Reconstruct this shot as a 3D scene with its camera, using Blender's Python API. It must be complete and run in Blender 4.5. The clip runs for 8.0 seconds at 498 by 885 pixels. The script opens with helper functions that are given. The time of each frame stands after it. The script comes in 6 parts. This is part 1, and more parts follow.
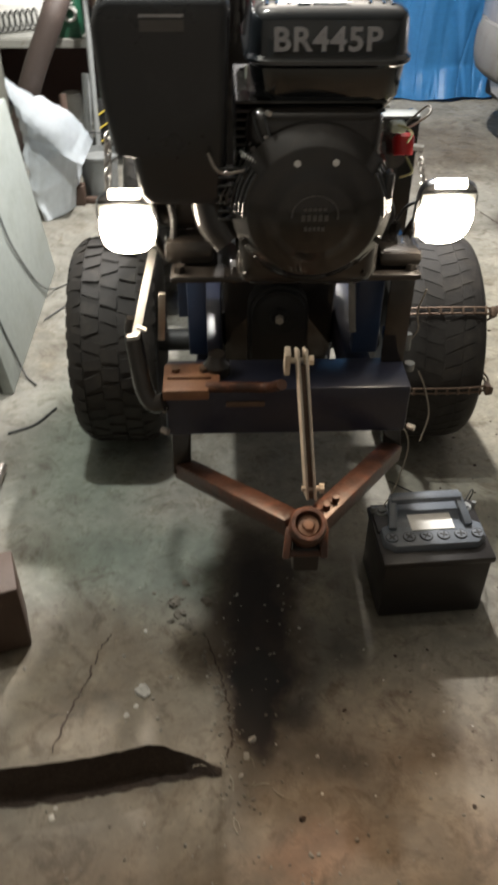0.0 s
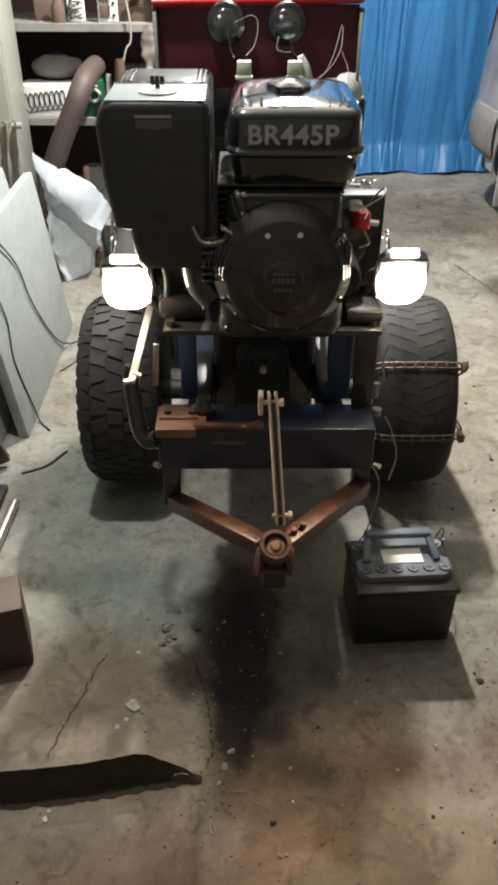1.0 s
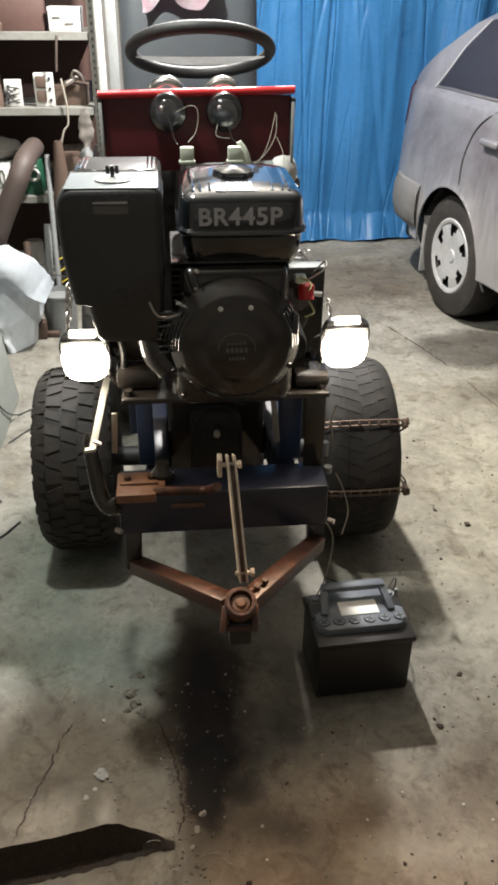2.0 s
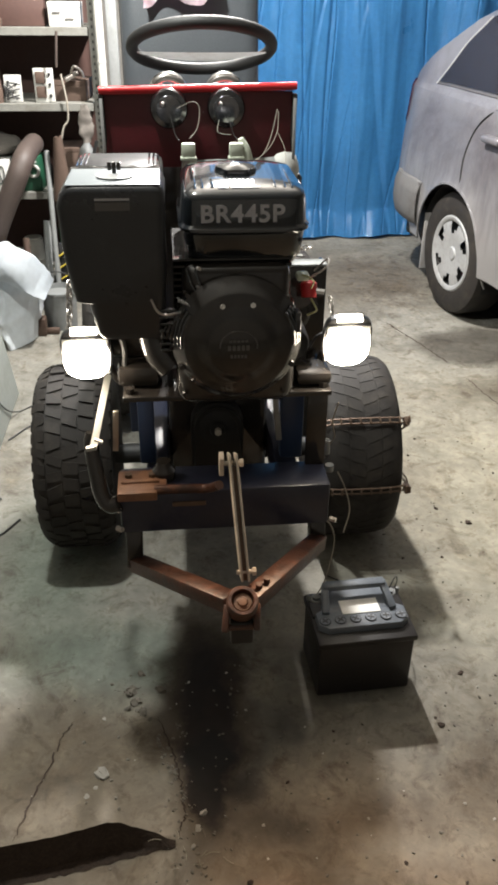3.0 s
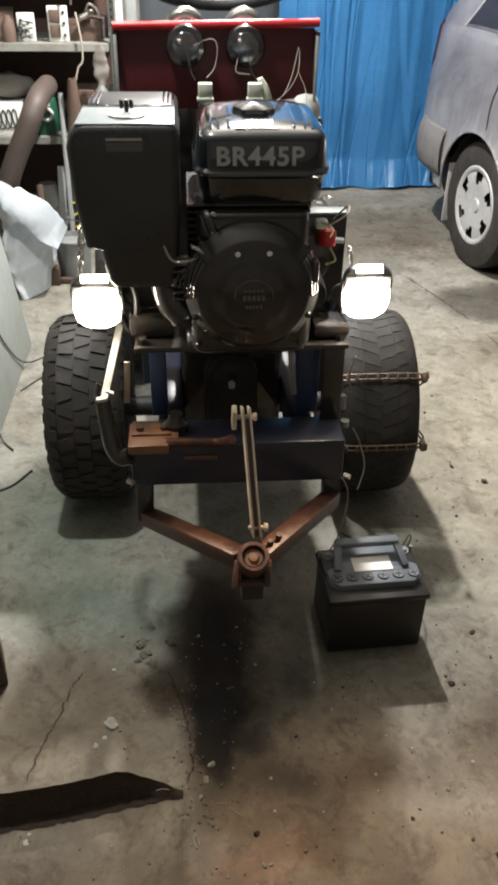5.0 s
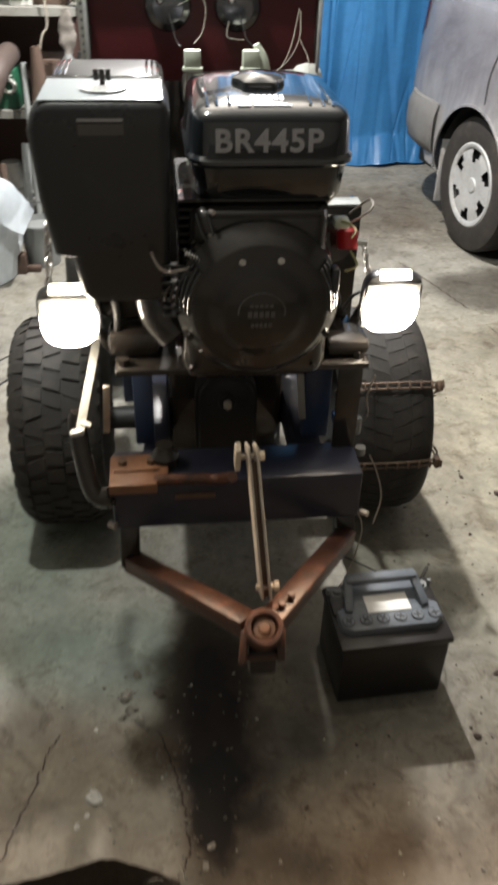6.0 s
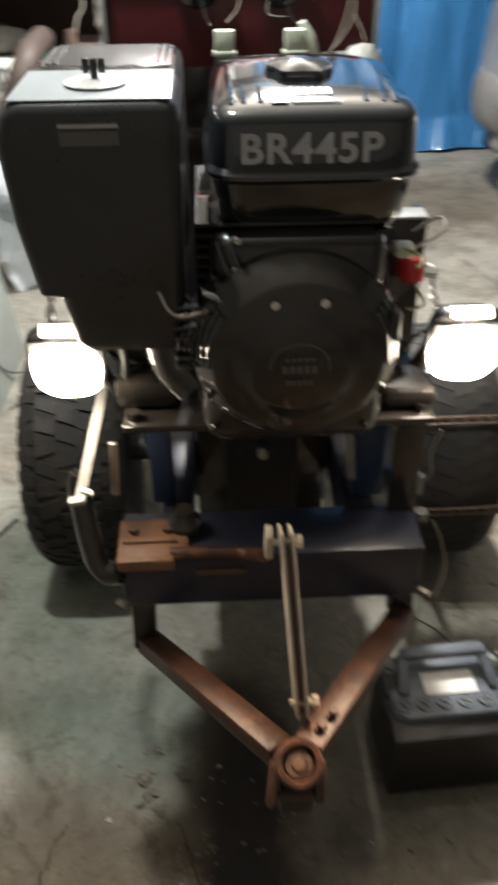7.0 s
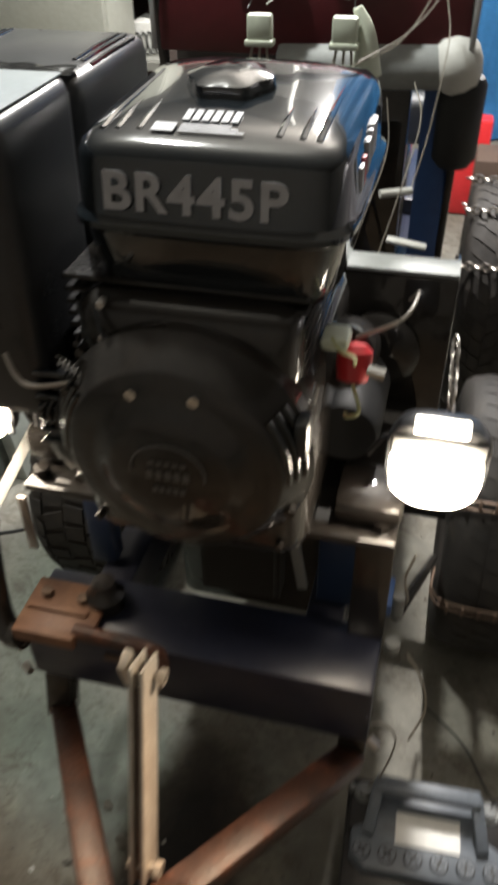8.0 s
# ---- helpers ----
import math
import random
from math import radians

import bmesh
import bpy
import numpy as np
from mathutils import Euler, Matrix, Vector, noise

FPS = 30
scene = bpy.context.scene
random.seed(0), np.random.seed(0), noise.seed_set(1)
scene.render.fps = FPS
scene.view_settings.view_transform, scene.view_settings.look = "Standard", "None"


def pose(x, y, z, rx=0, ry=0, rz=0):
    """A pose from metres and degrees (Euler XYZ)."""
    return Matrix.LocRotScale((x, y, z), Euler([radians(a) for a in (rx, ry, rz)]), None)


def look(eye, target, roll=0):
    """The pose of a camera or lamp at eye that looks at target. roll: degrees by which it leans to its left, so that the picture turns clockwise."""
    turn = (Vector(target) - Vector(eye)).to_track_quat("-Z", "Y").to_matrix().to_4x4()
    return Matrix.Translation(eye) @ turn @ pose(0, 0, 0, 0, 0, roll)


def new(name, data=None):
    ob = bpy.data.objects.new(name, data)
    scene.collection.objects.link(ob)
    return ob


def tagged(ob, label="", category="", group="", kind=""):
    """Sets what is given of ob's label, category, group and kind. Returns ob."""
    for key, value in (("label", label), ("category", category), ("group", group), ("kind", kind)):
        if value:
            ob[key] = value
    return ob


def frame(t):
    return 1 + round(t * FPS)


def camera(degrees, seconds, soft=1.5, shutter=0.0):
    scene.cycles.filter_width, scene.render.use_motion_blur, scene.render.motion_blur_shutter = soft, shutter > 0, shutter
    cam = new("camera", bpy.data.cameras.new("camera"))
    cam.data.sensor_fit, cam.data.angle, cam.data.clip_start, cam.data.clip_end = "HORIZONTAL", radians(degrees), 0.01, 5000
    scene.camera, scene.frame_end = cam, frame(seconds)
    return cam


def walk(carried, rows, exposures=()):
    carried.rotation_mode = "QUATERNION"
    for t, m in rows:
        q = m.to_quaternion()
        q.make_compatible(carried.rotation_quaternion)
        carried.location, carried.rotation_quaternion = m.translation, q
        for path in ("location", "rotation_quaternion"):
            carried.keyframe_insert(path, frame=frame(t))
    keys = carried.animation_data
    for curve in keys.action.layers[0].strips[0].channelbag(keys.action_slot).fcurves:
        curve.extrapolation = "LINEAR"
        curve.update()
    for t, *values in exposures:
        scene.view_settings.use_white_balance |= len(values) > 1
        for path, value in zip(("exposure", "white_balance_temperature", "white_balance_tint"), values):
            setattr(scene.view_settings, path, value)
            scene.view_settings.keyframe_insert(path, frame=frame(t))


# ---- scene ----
cam = camera(35.0, 8.0, soft=3.3, shutter=0.6)
PATH = [
    (0, (-0.081, -0.947, 1.418), (-0.016, 0.606, 0.16), 0.4),
    (0.2, (-0.088, -0.977, 1.422), (-0.025, 0.566, 0.153), 2.0),
    (0.5, (-0.051, -1.024, 1.46), (-0.054, 0.556, 0.234), -0.8),
    (0.7, (-0.021, -1.085, 1.47), (-0.015, 0.564, 0.339), -1.3),
    (1, (-0.013, -1.118, 1.491), (0.006, 0.525, 0.352), 0.3),
    (1.2, (-0.024, -1.132, 1.511), (0.039, 0.566, 0.458), -0.0),
    (1.5, (-0.028, -1.156, 1.517), (0.098, 0.56, 0.497), 0.6),
    (2, (-0.05, -1.172, 1.526), (0.123, 0.548, 0.52), 0.5),
    (3.5, (-0.055, -1.157, 1.523), (0.119, 0.55, 0.495), 0.7),
    (4, (-0.052, -1.151, 1.52), (0.1, 0.545, 0.471), 0.8),
    (4.5, (-0.055, -1.15, 1.517), (0.083, 0.537, 0.452), 0.8),
    (5.8, (-0.041, -0.959, 1.465), (0.095, 0.659, 0.298), 1.2),
    (6, (-0.08, -0.872, 1.456), (0.119, 0.746, 0.297), 1.6),
    (6.2, (-0.079, -0.801, 1.458), (0.123, 0.819, 0.303), 0.6),
    (6.5, (-0.103, -0.71, 1.441), (0.174, 0.874, 0.251), 2.1),
    (6.7, (-0.091, -0.675, 1.435), (0.21, 0.876, 0.209), 3.7),
    (7, (-0.032, -0.607, 1.414), (0.038, 0.996, 0.22), -0.4),
    (7.2, (0.049, -0.54, 1.423), (-0.119, 1.039, 0.207), -3.8),
    (7.5, (0.165, -0.463, 1.419), (-0.224, 1.055, 0.175), -5.6),
    (7.8, (0.239, -0.399, 1.41), (-0.131, 1.102, 0.141), -2.8),
    (8, (0.263, -0.328, 1.4), (-0.137, 1.179, 0.147), -1.1),
]
walk(cam, [(t, look(eye, target, roll)) for t, eye, target, roll in PATH], exposures=[(0, 0.1), (7.5, 0.1), (8, -0.1)])

# ---- light ----
world = bpy.data.worlds.new("night")
scene.world = world
world.use_nodes = True
world.node_tree.nodes["Background"].inputs[0].default_value = (0.5, 0.6, 0.8, 1)
world.node_tree.nodes["Background"].inputs[1].default_value = 0.02

LAMPS = ((-0.44, 0.72, 2.62), (0.19, 2.3, 2.55))


def bulb_lamp(at, energy, colour):
    d = bpy.data.lights.new("bulb_lamp", "POINT")
    d.energy, d.color, d.shadow_soft_size = energy, colour, 0.045
    o = new("bulb_lamp", d)
    o.location = at
    return o


def spot(name, eye, target, energy, degrees, colour, radius=0.03):
    d = bpy.data.lights.new(name, "SPOT")
    d.energy, d.color, d.spot_size, d.spot_blend, d.shadow_soft_size = energy, colour, radians(degrees), 1.0, radius
    o = new(name, d)
    o.matrix_basis = look(eye, target)
    return o


for (lx, ly, lz), power, tint in zip(LAMPS, (165, 515), ((0.98, 1.0, 0.95), (1.0, 0.965, 0.93))):
    bulb_lamp((lx, ly, lz - 0.09), power, tint)
WARM = (1.0, 0.69, 0.44)
spot("beam_lamp", (0.289, 0.248, 0.895), (0.36, -1.75, 0.0), 41, 112, WARM)
spot("beam_lamp", (-0.232, 0.266, 0.876), (-0.26, -1.75, 0.0), 25, 112, WARM)


# ---- materials ----
def mat(name, base, rough=0.6, metal=0.0, second=None, scale=8.0, detail=60.0, bump=0.15, amount=0.5, spec=0.5, rand=0.0, coat=0.0, grain_low=0.92, grain_high=1.08, contrast=0.26):
    """A surface with large stains towards the second colour, fine grain in colour, gloss and relief."""
    m = bpy.data.materials.new(name)
    m.use_nodes = True
    nt = m.node_tree
    b = nt.nodes["Principled BSDF"]
    b.inputs["Metallic"].default_value = metal
    b.inputs["Specular IOR Level"].default_value = spec
    b.inputs["Coat Weight"].default_value = coat
    second = second or tuple(c * 0.6 for c in base)
    tc = nt.nodes.new("ShaderNodeTexCoord")
    geo = nt.nodes.new("ShaderNodeNewGeometry")
    n1 = nt.nodes.new("ShaderNodeTexNoise")
    n1.inputs["Scale"].default_value = scale
    n1.inputs["Detail"].default_value = 6
    n1.inputs["Roughness"].default_value = 0.65
    n2 = nt.nodes.new("ShaderNodeTexNoise")
    n2.inputs["Scale"].default_value = detail
    n2.inputs["Detail"].default_value = 4
    for n in (n1, n2):
        nt.links.new(geo.outputs["Position"], n.inputs["Vector"])
    ramp = nt.nodes.new("ShaderNodeValToRGB")
    ramp.color_ramp.elements[0].position = 0.5 - contrast
    ramp.color_ramp.elements[1].position = 0.5 + contrast
    ramp.color_ramp.elements[0].color = (*second, 1)
    ramp.color_ramp.elements[1].color = (*base, 1)
    nt.links.new(n1.outputs["Fac"], ramp.inputs["Fac"])
    mix = nt.nodes.new("ShaderNodeMix")
    mix.data_type = "RGBA"
    mix.inputs["Factor"].default_value = amount
    mix.inputs[6].default_value = (*base, 1)
    nt.links.new(ramp.outputs["Color"], mix.inputs[7])
    grain = nt.nodes.new("ShaderNodeMapRange")
    grain.inputs["From Min"].default_value, grain.inputs["From Max"].default_value = 0.25, 0.75
    grain.inputs["To Min"].default_value = grain_low
    grain.inputs["To Max"].default_value = grain_high
    nt.links.new(n2.outputs["Fac"], grain.inputs["Value"])
    last = grain.outputs[0]
    if rand:
        info = nt.nodes.new("ShaderNodeObjectInfo")
        r = nt.nodes.new("ShaderNodeMapRange")
        r.inputs["To Min"].default_value, r.inputs["To Max"].default_value = 1 - rand, 1 + rand
        nt.links.new(info.outputs["Random"], r.inputs["Value"])
        mm = nt.nodes.new("ShaderNodeMath")
        mm.operation = "MULTIPLY"
        nt.links.new(last, mm.inputs[0])
        nt.links.new(r.outputs[0], mm.inputs[1])
        last = mm.outputs[0]
    sc = nt.nodes.new("ShaderNodeVectorMath")
    sc.operation = "SCALE"
    nt.links.new(mix.outputs[2], sc.inputs[0])
    nt.links.new(last, sc.inputs["Scale"])
    nt.links.new(sc.outputs[0], b.inputs["Base Color"])
    rr = nt.nodes.new("ShaderNodeMapRange")
    rr.inputs["To Min"].default_value, rr.inputs["To Max"].default_value = max(0.03, rough - 0.12), min(1, rough + 0.12)
    nt.links.new(n1.outputs["Fac"], rr.inputs["Value"])
    nt.links.new(rr.outputs[0], b.inputs["Roughness"])
    if bump:
        bp = nt.nodes.new("ShaderNodeBump")
        bp.inputs["Strength"].default_value = bump
        bp.inputs["Distance"].default_value = 0.003
        nt.links.new(n2.outputs["Fac"], bp.inputs["Height"])
        nt.links.new(bp.outputs[0], b.inputs["Normal"])
    return m


def glow(name, colour, strength):
    m = bpy.data.materials.new(name)
    m.use_nodes = True
    b = m.node_tree.nodes["Principled BSDF"]
    b.inputs["Base Color"].default_value = (0.9, 0.9, 0.9, 1)
    b.inputs["Emission Color"].default_value = (*colour, 1)
    b.inputs["Emission Strength"].default_value = strength
    return m


def glass(name, colour, rough=0.05):
    m = bpy.data.materials.new(name)
    m.use_nodes = True
    b = m.node_tree.nodes["Principled BSDF"]
    b.inputs["Base Color"].default_value = (*colour, 1)
    b.inputs["Roughness"].default_value = rough
    b.inputs["Specular IOR Level"].default_value = 0.6
    return m


CONCRETE = mat("concrete", (0.23, 0.222, 0.192), 0.75, second=(0.13, 0.125, 0.106), scale=5.0, detail=24, bump=0.7, amount=0.95, grain_low=0.78, grain_high=1.2, contrast=0.2)


def stains_and_light(m, spots):
    """Oil, damp and dusty marks on a floor, and light and shade put into its colour: (x, y, radius along x, along y,
    edge, what it throws back of red, green and blue).
    """
    nt = m.node_tree
    b = nt.nodes["Principled BSDF"]
    src = b.inputs["Base Color"].links[0].from_socket
    geo = nt.nodes.new("ShaderNodeNewGeometry")
    n = nt.nodes.new("ShaderNodeTexNoise")
    n.inputs["Scale"].default_value, n.inputs["Detail"].default_value = 6, 6
    n.inputs["Roughness"].default_value = 0.62
    nt.links.new(geo.outputs["Position"], n.inputs["Vector"])
    off = nt.nodes.new("ShaderNodeVectorMath")
    off.operation = "MULTIPLY_ADD"
    off.inputs[1].default_value, off.inputs[2].default_value = (0.16, 0.16, 0), (-0.08, -0.08, 0)
    nt.links.new(n.outputs["Color"], off.inputs[0])
    pos = nt.nodes.new("ShaderNodeVectorMath")
    pos.operation = "ADD"
    nt.links.new(geo.outputs["Position"], pos.inputs[0])
    nt.links.new(off.outputs[0], pos.inputs[1])
    for x, y, rx, ry, edge, tint in spots:
        d = nt.nodes.new("ShaderNodeVectorMath")
        d.operation = "MULTIPLY_ADD"
        d.inputs[1].default_value, d.inputs[2].default_value = (1 / rx, 1 / ry, 0), (-x / rx, -y / ry, 0)
        nt.links.new(pos.outputs[0], d.inputs[0])
        ln = nt.nodes.new("ShaderNodeVectorMath")
        ln.operation = "LENGTH"
        nt.links.new(d.outputs[0], ln.inputs[0])
        r = nt.nodes.new("ShaderNodeMapRange")
        r.inputs["From Min"].default_value, r.inputs["From Max"].default_value = 1 - edge, 1 + edge * 0.5
        r.inputs["To Min"].default_value, r.inputs["To Max"].default_value = 1.0, 0.0
        nt.links.new(ln.outputs["Value"], r.inputs["Value"])
        mul = nt.nodes.new("ShaderNodeMix")
        mul.data_type, mul.blend_type = "RGBA", "MULTIPLY"
        mul.inputs[7].default_value = (*tint, 1)
        nt.links.new(r.outputs[0], mul.inputs["Factor"])
        nt.links.new(src, mul.inputs[6])
        src = mul.outputs[2]
    nt.links.new(src, b.inputs["Base Color"])


def grime(m, scale, low, high, tint):
    """Ragged dirt, where a fractal pattern passes from low to high."""
    nt = m.node_tree
    b = nt.nodes["Principled BSDF"]
    src = b.inputs["Base Color"].links[0].from_socket
    geo = nt.nodes.new("ShaderNodeNewGeometry")
    n = nt.nodes.new("ShaderNodeTexNoise")
    n.inputs["Scale"].default_value, n.inputs["Detail"].default_value, n.inputs["Roughness"].default_value = scale, 9, 0.72
    n.inputs["Distortion"].default_value = 0.6
    nt.links.new(geo.outputs["Position"], n.inputs["Vector"])
    r = nt.nodes.new("ShaderNodeMapRange")
    r.inputs["From Min"].default_value, r.inputs["From Max"].default_value = low, high
    nt.links.new(n.outputs["Fac"], r.inputs["Value"])
    mul = nt.nodes.new("ShaderNodeMix")
    mul.data_type, mul.blend_type = "RGBA", "MULTIPLY"
    mul.inputs[7].default_value = (*tint, 1)
    nt.links.new(r.outputs[0], mul.inputs["Factor"])
    nt.links.new(src, mul.inputs[6])
    nt.links.new(mul.outputs[2], b.inputs["Base Color"])


grime(CONCRETE, 2.6, 0.5, 0.68, (0.66, 0.6, 0.53))
grime(CONCRETE, 11.0, 0.53, 0.66, (0.56, 0.51, 0.46))
grime(CONCRETE, 7.0, 0.56, 0.74, (1.25, 1.22, 1.16))
grime(CONCRETE, 24.0, 0.52, 0.64, (0.70, 0.675, 0.64))
grime(CONCRETE, 38.0, 0.60, 0.70, (1.3, 1.28, 1.24))
# The broad warm front paints headlight glow, the broad pale right a lamplight pool.
stains_and_light(CONCRETE, [(0.12, -0.50, 0.16, 0.06, 0.6, (1.15, 0.85, 0.72)), (-0.05, -0.62, 0.22, 0.08, 0.6, (0.68, 0.58, 0.5)), (0.45, -0.30, 0.2, 0.06, 0.6, (0.8, 0.74, 0.68)), (0.3, -0.85, 1.7, 0.85, 0.5, (0.74, 0.575, 0.44)), (-0.35, 0.02, 0.34, 0.20, 0.5, (0.74, 0.66, 0.56)), (1.1, 0.9, 0.75, 1.1, 0.6, (1.3, 1.24, 1.10)),
                  # Greenish left: the cool ceiling lamp's light put into the colour.
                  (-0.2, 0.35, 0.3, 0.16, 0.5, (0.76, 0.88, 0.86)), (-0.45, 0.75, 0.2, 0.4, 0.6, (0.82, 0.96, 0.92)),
                  # Oil marks, widened and darkened to paint the engine's shadow below the hitch.
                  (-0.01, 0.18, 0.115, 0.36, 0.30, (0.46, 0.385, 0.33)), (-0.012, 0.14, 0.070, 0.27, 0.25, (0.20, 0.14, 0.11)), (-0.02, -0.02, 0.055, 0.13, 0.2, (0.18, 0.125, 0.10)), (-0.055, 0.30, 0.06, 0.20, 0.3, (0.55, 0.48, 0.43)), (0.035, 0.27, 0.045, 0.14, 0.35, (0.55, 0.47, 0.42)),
                  # Smudges; the first paints the hitch's shadow cast by a headlight.
                  (0.063, -0.073, 0.055, 0.04, 0.5, (0.5, 0.49, 0.5)), (0.175, 0.093, 0.05, 0.06, 0.5, (0.62, 0.63, 0.65)), (0.12, 0.235, 0.03, 0.07, 0.5, (1.3, 1.27, 1.2)), (0.10, -0.16, 0.10, 0.05, 0.6, (0.55, 0.55, 0.55)),
                  (0.16, 0.25, 0.16, 0.30, 0.5, (0.8, 0.76, 0.7)), (0.35, -0.42, 0.22, 0.10, 0.6, (0.72, 0.68, 0.62)), (-0.1, -0.42, 0.25, 0.10, 0.6, (0.74, 0.70, 0.64)),
                  # Darker patches beside the car, along the curtain and on the slab.
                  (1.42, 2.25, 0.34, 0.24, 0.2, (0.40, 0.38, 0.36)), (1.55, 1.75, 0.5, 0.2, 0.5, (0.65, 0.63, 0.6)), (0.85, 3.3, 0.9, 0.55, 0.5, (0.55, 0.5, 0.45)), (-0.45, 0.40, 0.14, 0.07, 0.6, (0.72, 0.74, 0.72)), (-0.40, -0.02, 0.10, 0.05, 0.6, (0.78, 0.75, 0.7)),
                  (-0.45, -0.48, 0.5, 0.24, 0.5, (0.66, 0.62, 0.58)), (0.06, -0.33, 0.10, 0.06, 0.6, (1.08, 0.86, 0.77)), (-0.40, 0.14, 0.30, 0.10, 0.6, (0.84, 0.80, 0.76)), (0.30, -0.16, 0.16, 0.05, 0.7, (0.68, 0.63, 0.58)), (0.62, -0.12, 0.10, 0.12, 0.7, (0.74, 0.71, 0.67))])
WALL = mat("plaster", (0.24, 0.23, 0.21), 0.9, second=(0.16, 0.15, 0.135), scale=1.5, detail=30, bump=0.3)
CEILING = mat("ceiling_board", (0.30, 0.28, 0.25), 0.9, scale=2)
PLASTIC = mat("black_plastic", (0.030, 0.0315, 0.034), 0.30, scale=6, detail=250, bump=0.03, spec=0.5)
ENGINE = mat("black_engine_paint", (0.017, 0.0148, 0.013), 0.6, second=(0.024, 0.020, 0.0165), scale=18, detail=120, bump=0.1, spec=0.1, coat=1.0)
GLOSS = mat("glossy_black_enamel", (0.009, 0.0115, 0.0135), 0.12, second=(0.010, 0.013, 0.017), scale=5, detail=90, bump=0.02, coat=1.0)
RUBBER = mat("tyre_rubber", (0.018, 0.0162, 0.015), 0.66, spec=0.3, second=(0.032, 0.028, 0.024), scale=9, detail=110, bump=0.2, amount=0.7)
BLUE = mat("dark_blue_paint", (0.016, 0.021, 0.043), 0.34, second=(0.03, 0.028, 0.035), scale=12, detail=80, bump=0.1)
NAVY = mat("navy_paint", (0.02, 0.038, 0.085), 0.4, second=(0.016, 0.026, 0.06), scale=14, detail=80, bump=0.08)
FRAMEBLUE = mat("blue_frame_paint", (0.03, 0.09, 0.27), 0.45, second=(0.03, 0.05, 0.12), scale=9, detail=60)
COPPER = mat("red_oxide_primer", (0.074, 0.0245, 0.0105), 0.46, second=(0.027, 0.012, 0.007), scale=34, detail=140, bump=0.35, amount=0.85, contrast=0.18, grain_low=0.8, grain_high=1.2)
ORANGE = mat("orange_rust", (0.22, 0.108, 0.056), 0.55, second=(0.12, 0.05, 0.028), scale=20, detail=120, bump=0.3, amount=0.85, contrast=0.18)
RUST = mat("rusty_steel", (0.15, 0.10, 0.07), 0.5, metal=0.5, second=(0.06, 0.042, 0.032), scale=30, detail=160, bump=0.4)
STEEL = mat("bare_steel", (0.5, 0.46, 0.42), 0.35, metal=0.85, second=(0.3, 0.26, 0.22), scale=30, detail=150, bump=0.15)
WORN = mat("worn_pale_steel", (0.62, 0.57, 0.49), 0.4, metal=0.2, second=(0.40, 0.34, 0.28), scale=24, detail=150, bump=0.12, amount=0.7, contrast=0.16)
CHROME = mat("chrome", (0.8, 0.8, 0.8), 0.14, metal=1.0, second=(0.6, 0.6, 0.6), scale=20, detail=80, bump=0.03)
GREYMETAL = mat("grey_paint", (0.2, 0.21, 0.21), 0.5, second=(0.11, 0.11, 0.1), scale=10, detail=70)
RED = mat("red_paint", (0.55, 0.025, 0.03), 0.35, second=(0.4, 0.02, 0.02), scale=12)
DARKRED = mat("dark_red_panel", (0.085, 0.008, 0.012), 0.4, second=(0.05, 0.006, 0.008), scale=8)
WHITE = mat("white_plastic", (0.52, 0.52, 0.49), 0.5, second=(0.42, 0.41, 0.38), scale=10)
TUBEGREY = mat("pale_grey_paint", (0.27, 0.28, 0.275), 0.55, second=(0.17, 0.175, 0.17), scale=14, detail=80, bump=0.1)
PALE = mat("pale_green_plastic", (0.52, 0.56, 0.46), 0.5, second=(0.42, 0.44, 0.36), scale=20)
GREYPLASTIC = mat("grey_plastic", (0.135, 0.155, 0.18), 0.42, second=(0.085, 0.097, 0.112), scale=14, detail=160, bump=0.06)
BATTERY = mat("black_battery_case", (0.011, 0.010, 0.010), 0.42, second=(0.02, 0.016, 0.014), scale=14, detail=120, bump=0.08)
LETTER = mat("silver_print", (0.42, 0.42, 0.44), 0.45, second=(0.34, 0.34, 0.36), scale=30, bump=0)
PRINT = mat("grey_print", (0.11, 0.105, 0.10), 0.5, bump=0)
TARP = mat("blue_tarpaulin", (0.058, 0.25, 0.54), 0.32, second=(0.035, 0.155, 0.38), scale=2.5, detail=40, bump=0.03, coat=0.5)
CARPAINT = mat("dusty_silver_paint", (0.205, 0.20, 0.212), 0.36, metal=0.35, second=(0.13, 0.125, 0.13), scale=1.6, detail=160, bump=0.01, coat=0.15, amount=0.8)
grime(CARPAINT, 1.5, 0.44, 0.6, (0.62, 0.58, 0.6))
grime(CARPAINT, 9.0, 0.5, 0.75, (0.82, 0.8, 0.79))
HUBCAP = mat("silver_wheel_cover", (0.38, 0.385, 0.385), 0.45, metal=0.2, second=(0.30, 0.295, 0.285), scale=12)
BLACKTRIM = mat("black_trim", (0.014, 0.014, 0.014), 0.6, scale=10)
TAIL = mat("red_lens", (0.16, 0.014, 0.024), 0.2, second=(0.10, 0.008, 0.016), scale=20, bump=0)
WINDOW = glass("dark_glass", (0.03, 0.028, 0.034), 0.2)
BUMPER = mat("dusty_grey_plastic", (0.30, 0.295, 0.29), 0.5, second=(0.20, 0.195, 0.19), scale=3, detail=120, bump=0.02)
SHELFWHITE = mat("cream_shelf_paint", (0.19, 0.19, 0.172), 0.6, second=(0.11, 0.104, 0.086), scale=10)
BROWN = mat("brown_hardboard", (0.07, 0.034, 0.026), 0.7, second=(0.04, 0.02, 0.017), scale=6, detail=60)
CARD = mat("brown_cardboard", (0.085, 0.054, 0.039), 0.8, second=(0.055, 0.034, 0.025), scale=8)
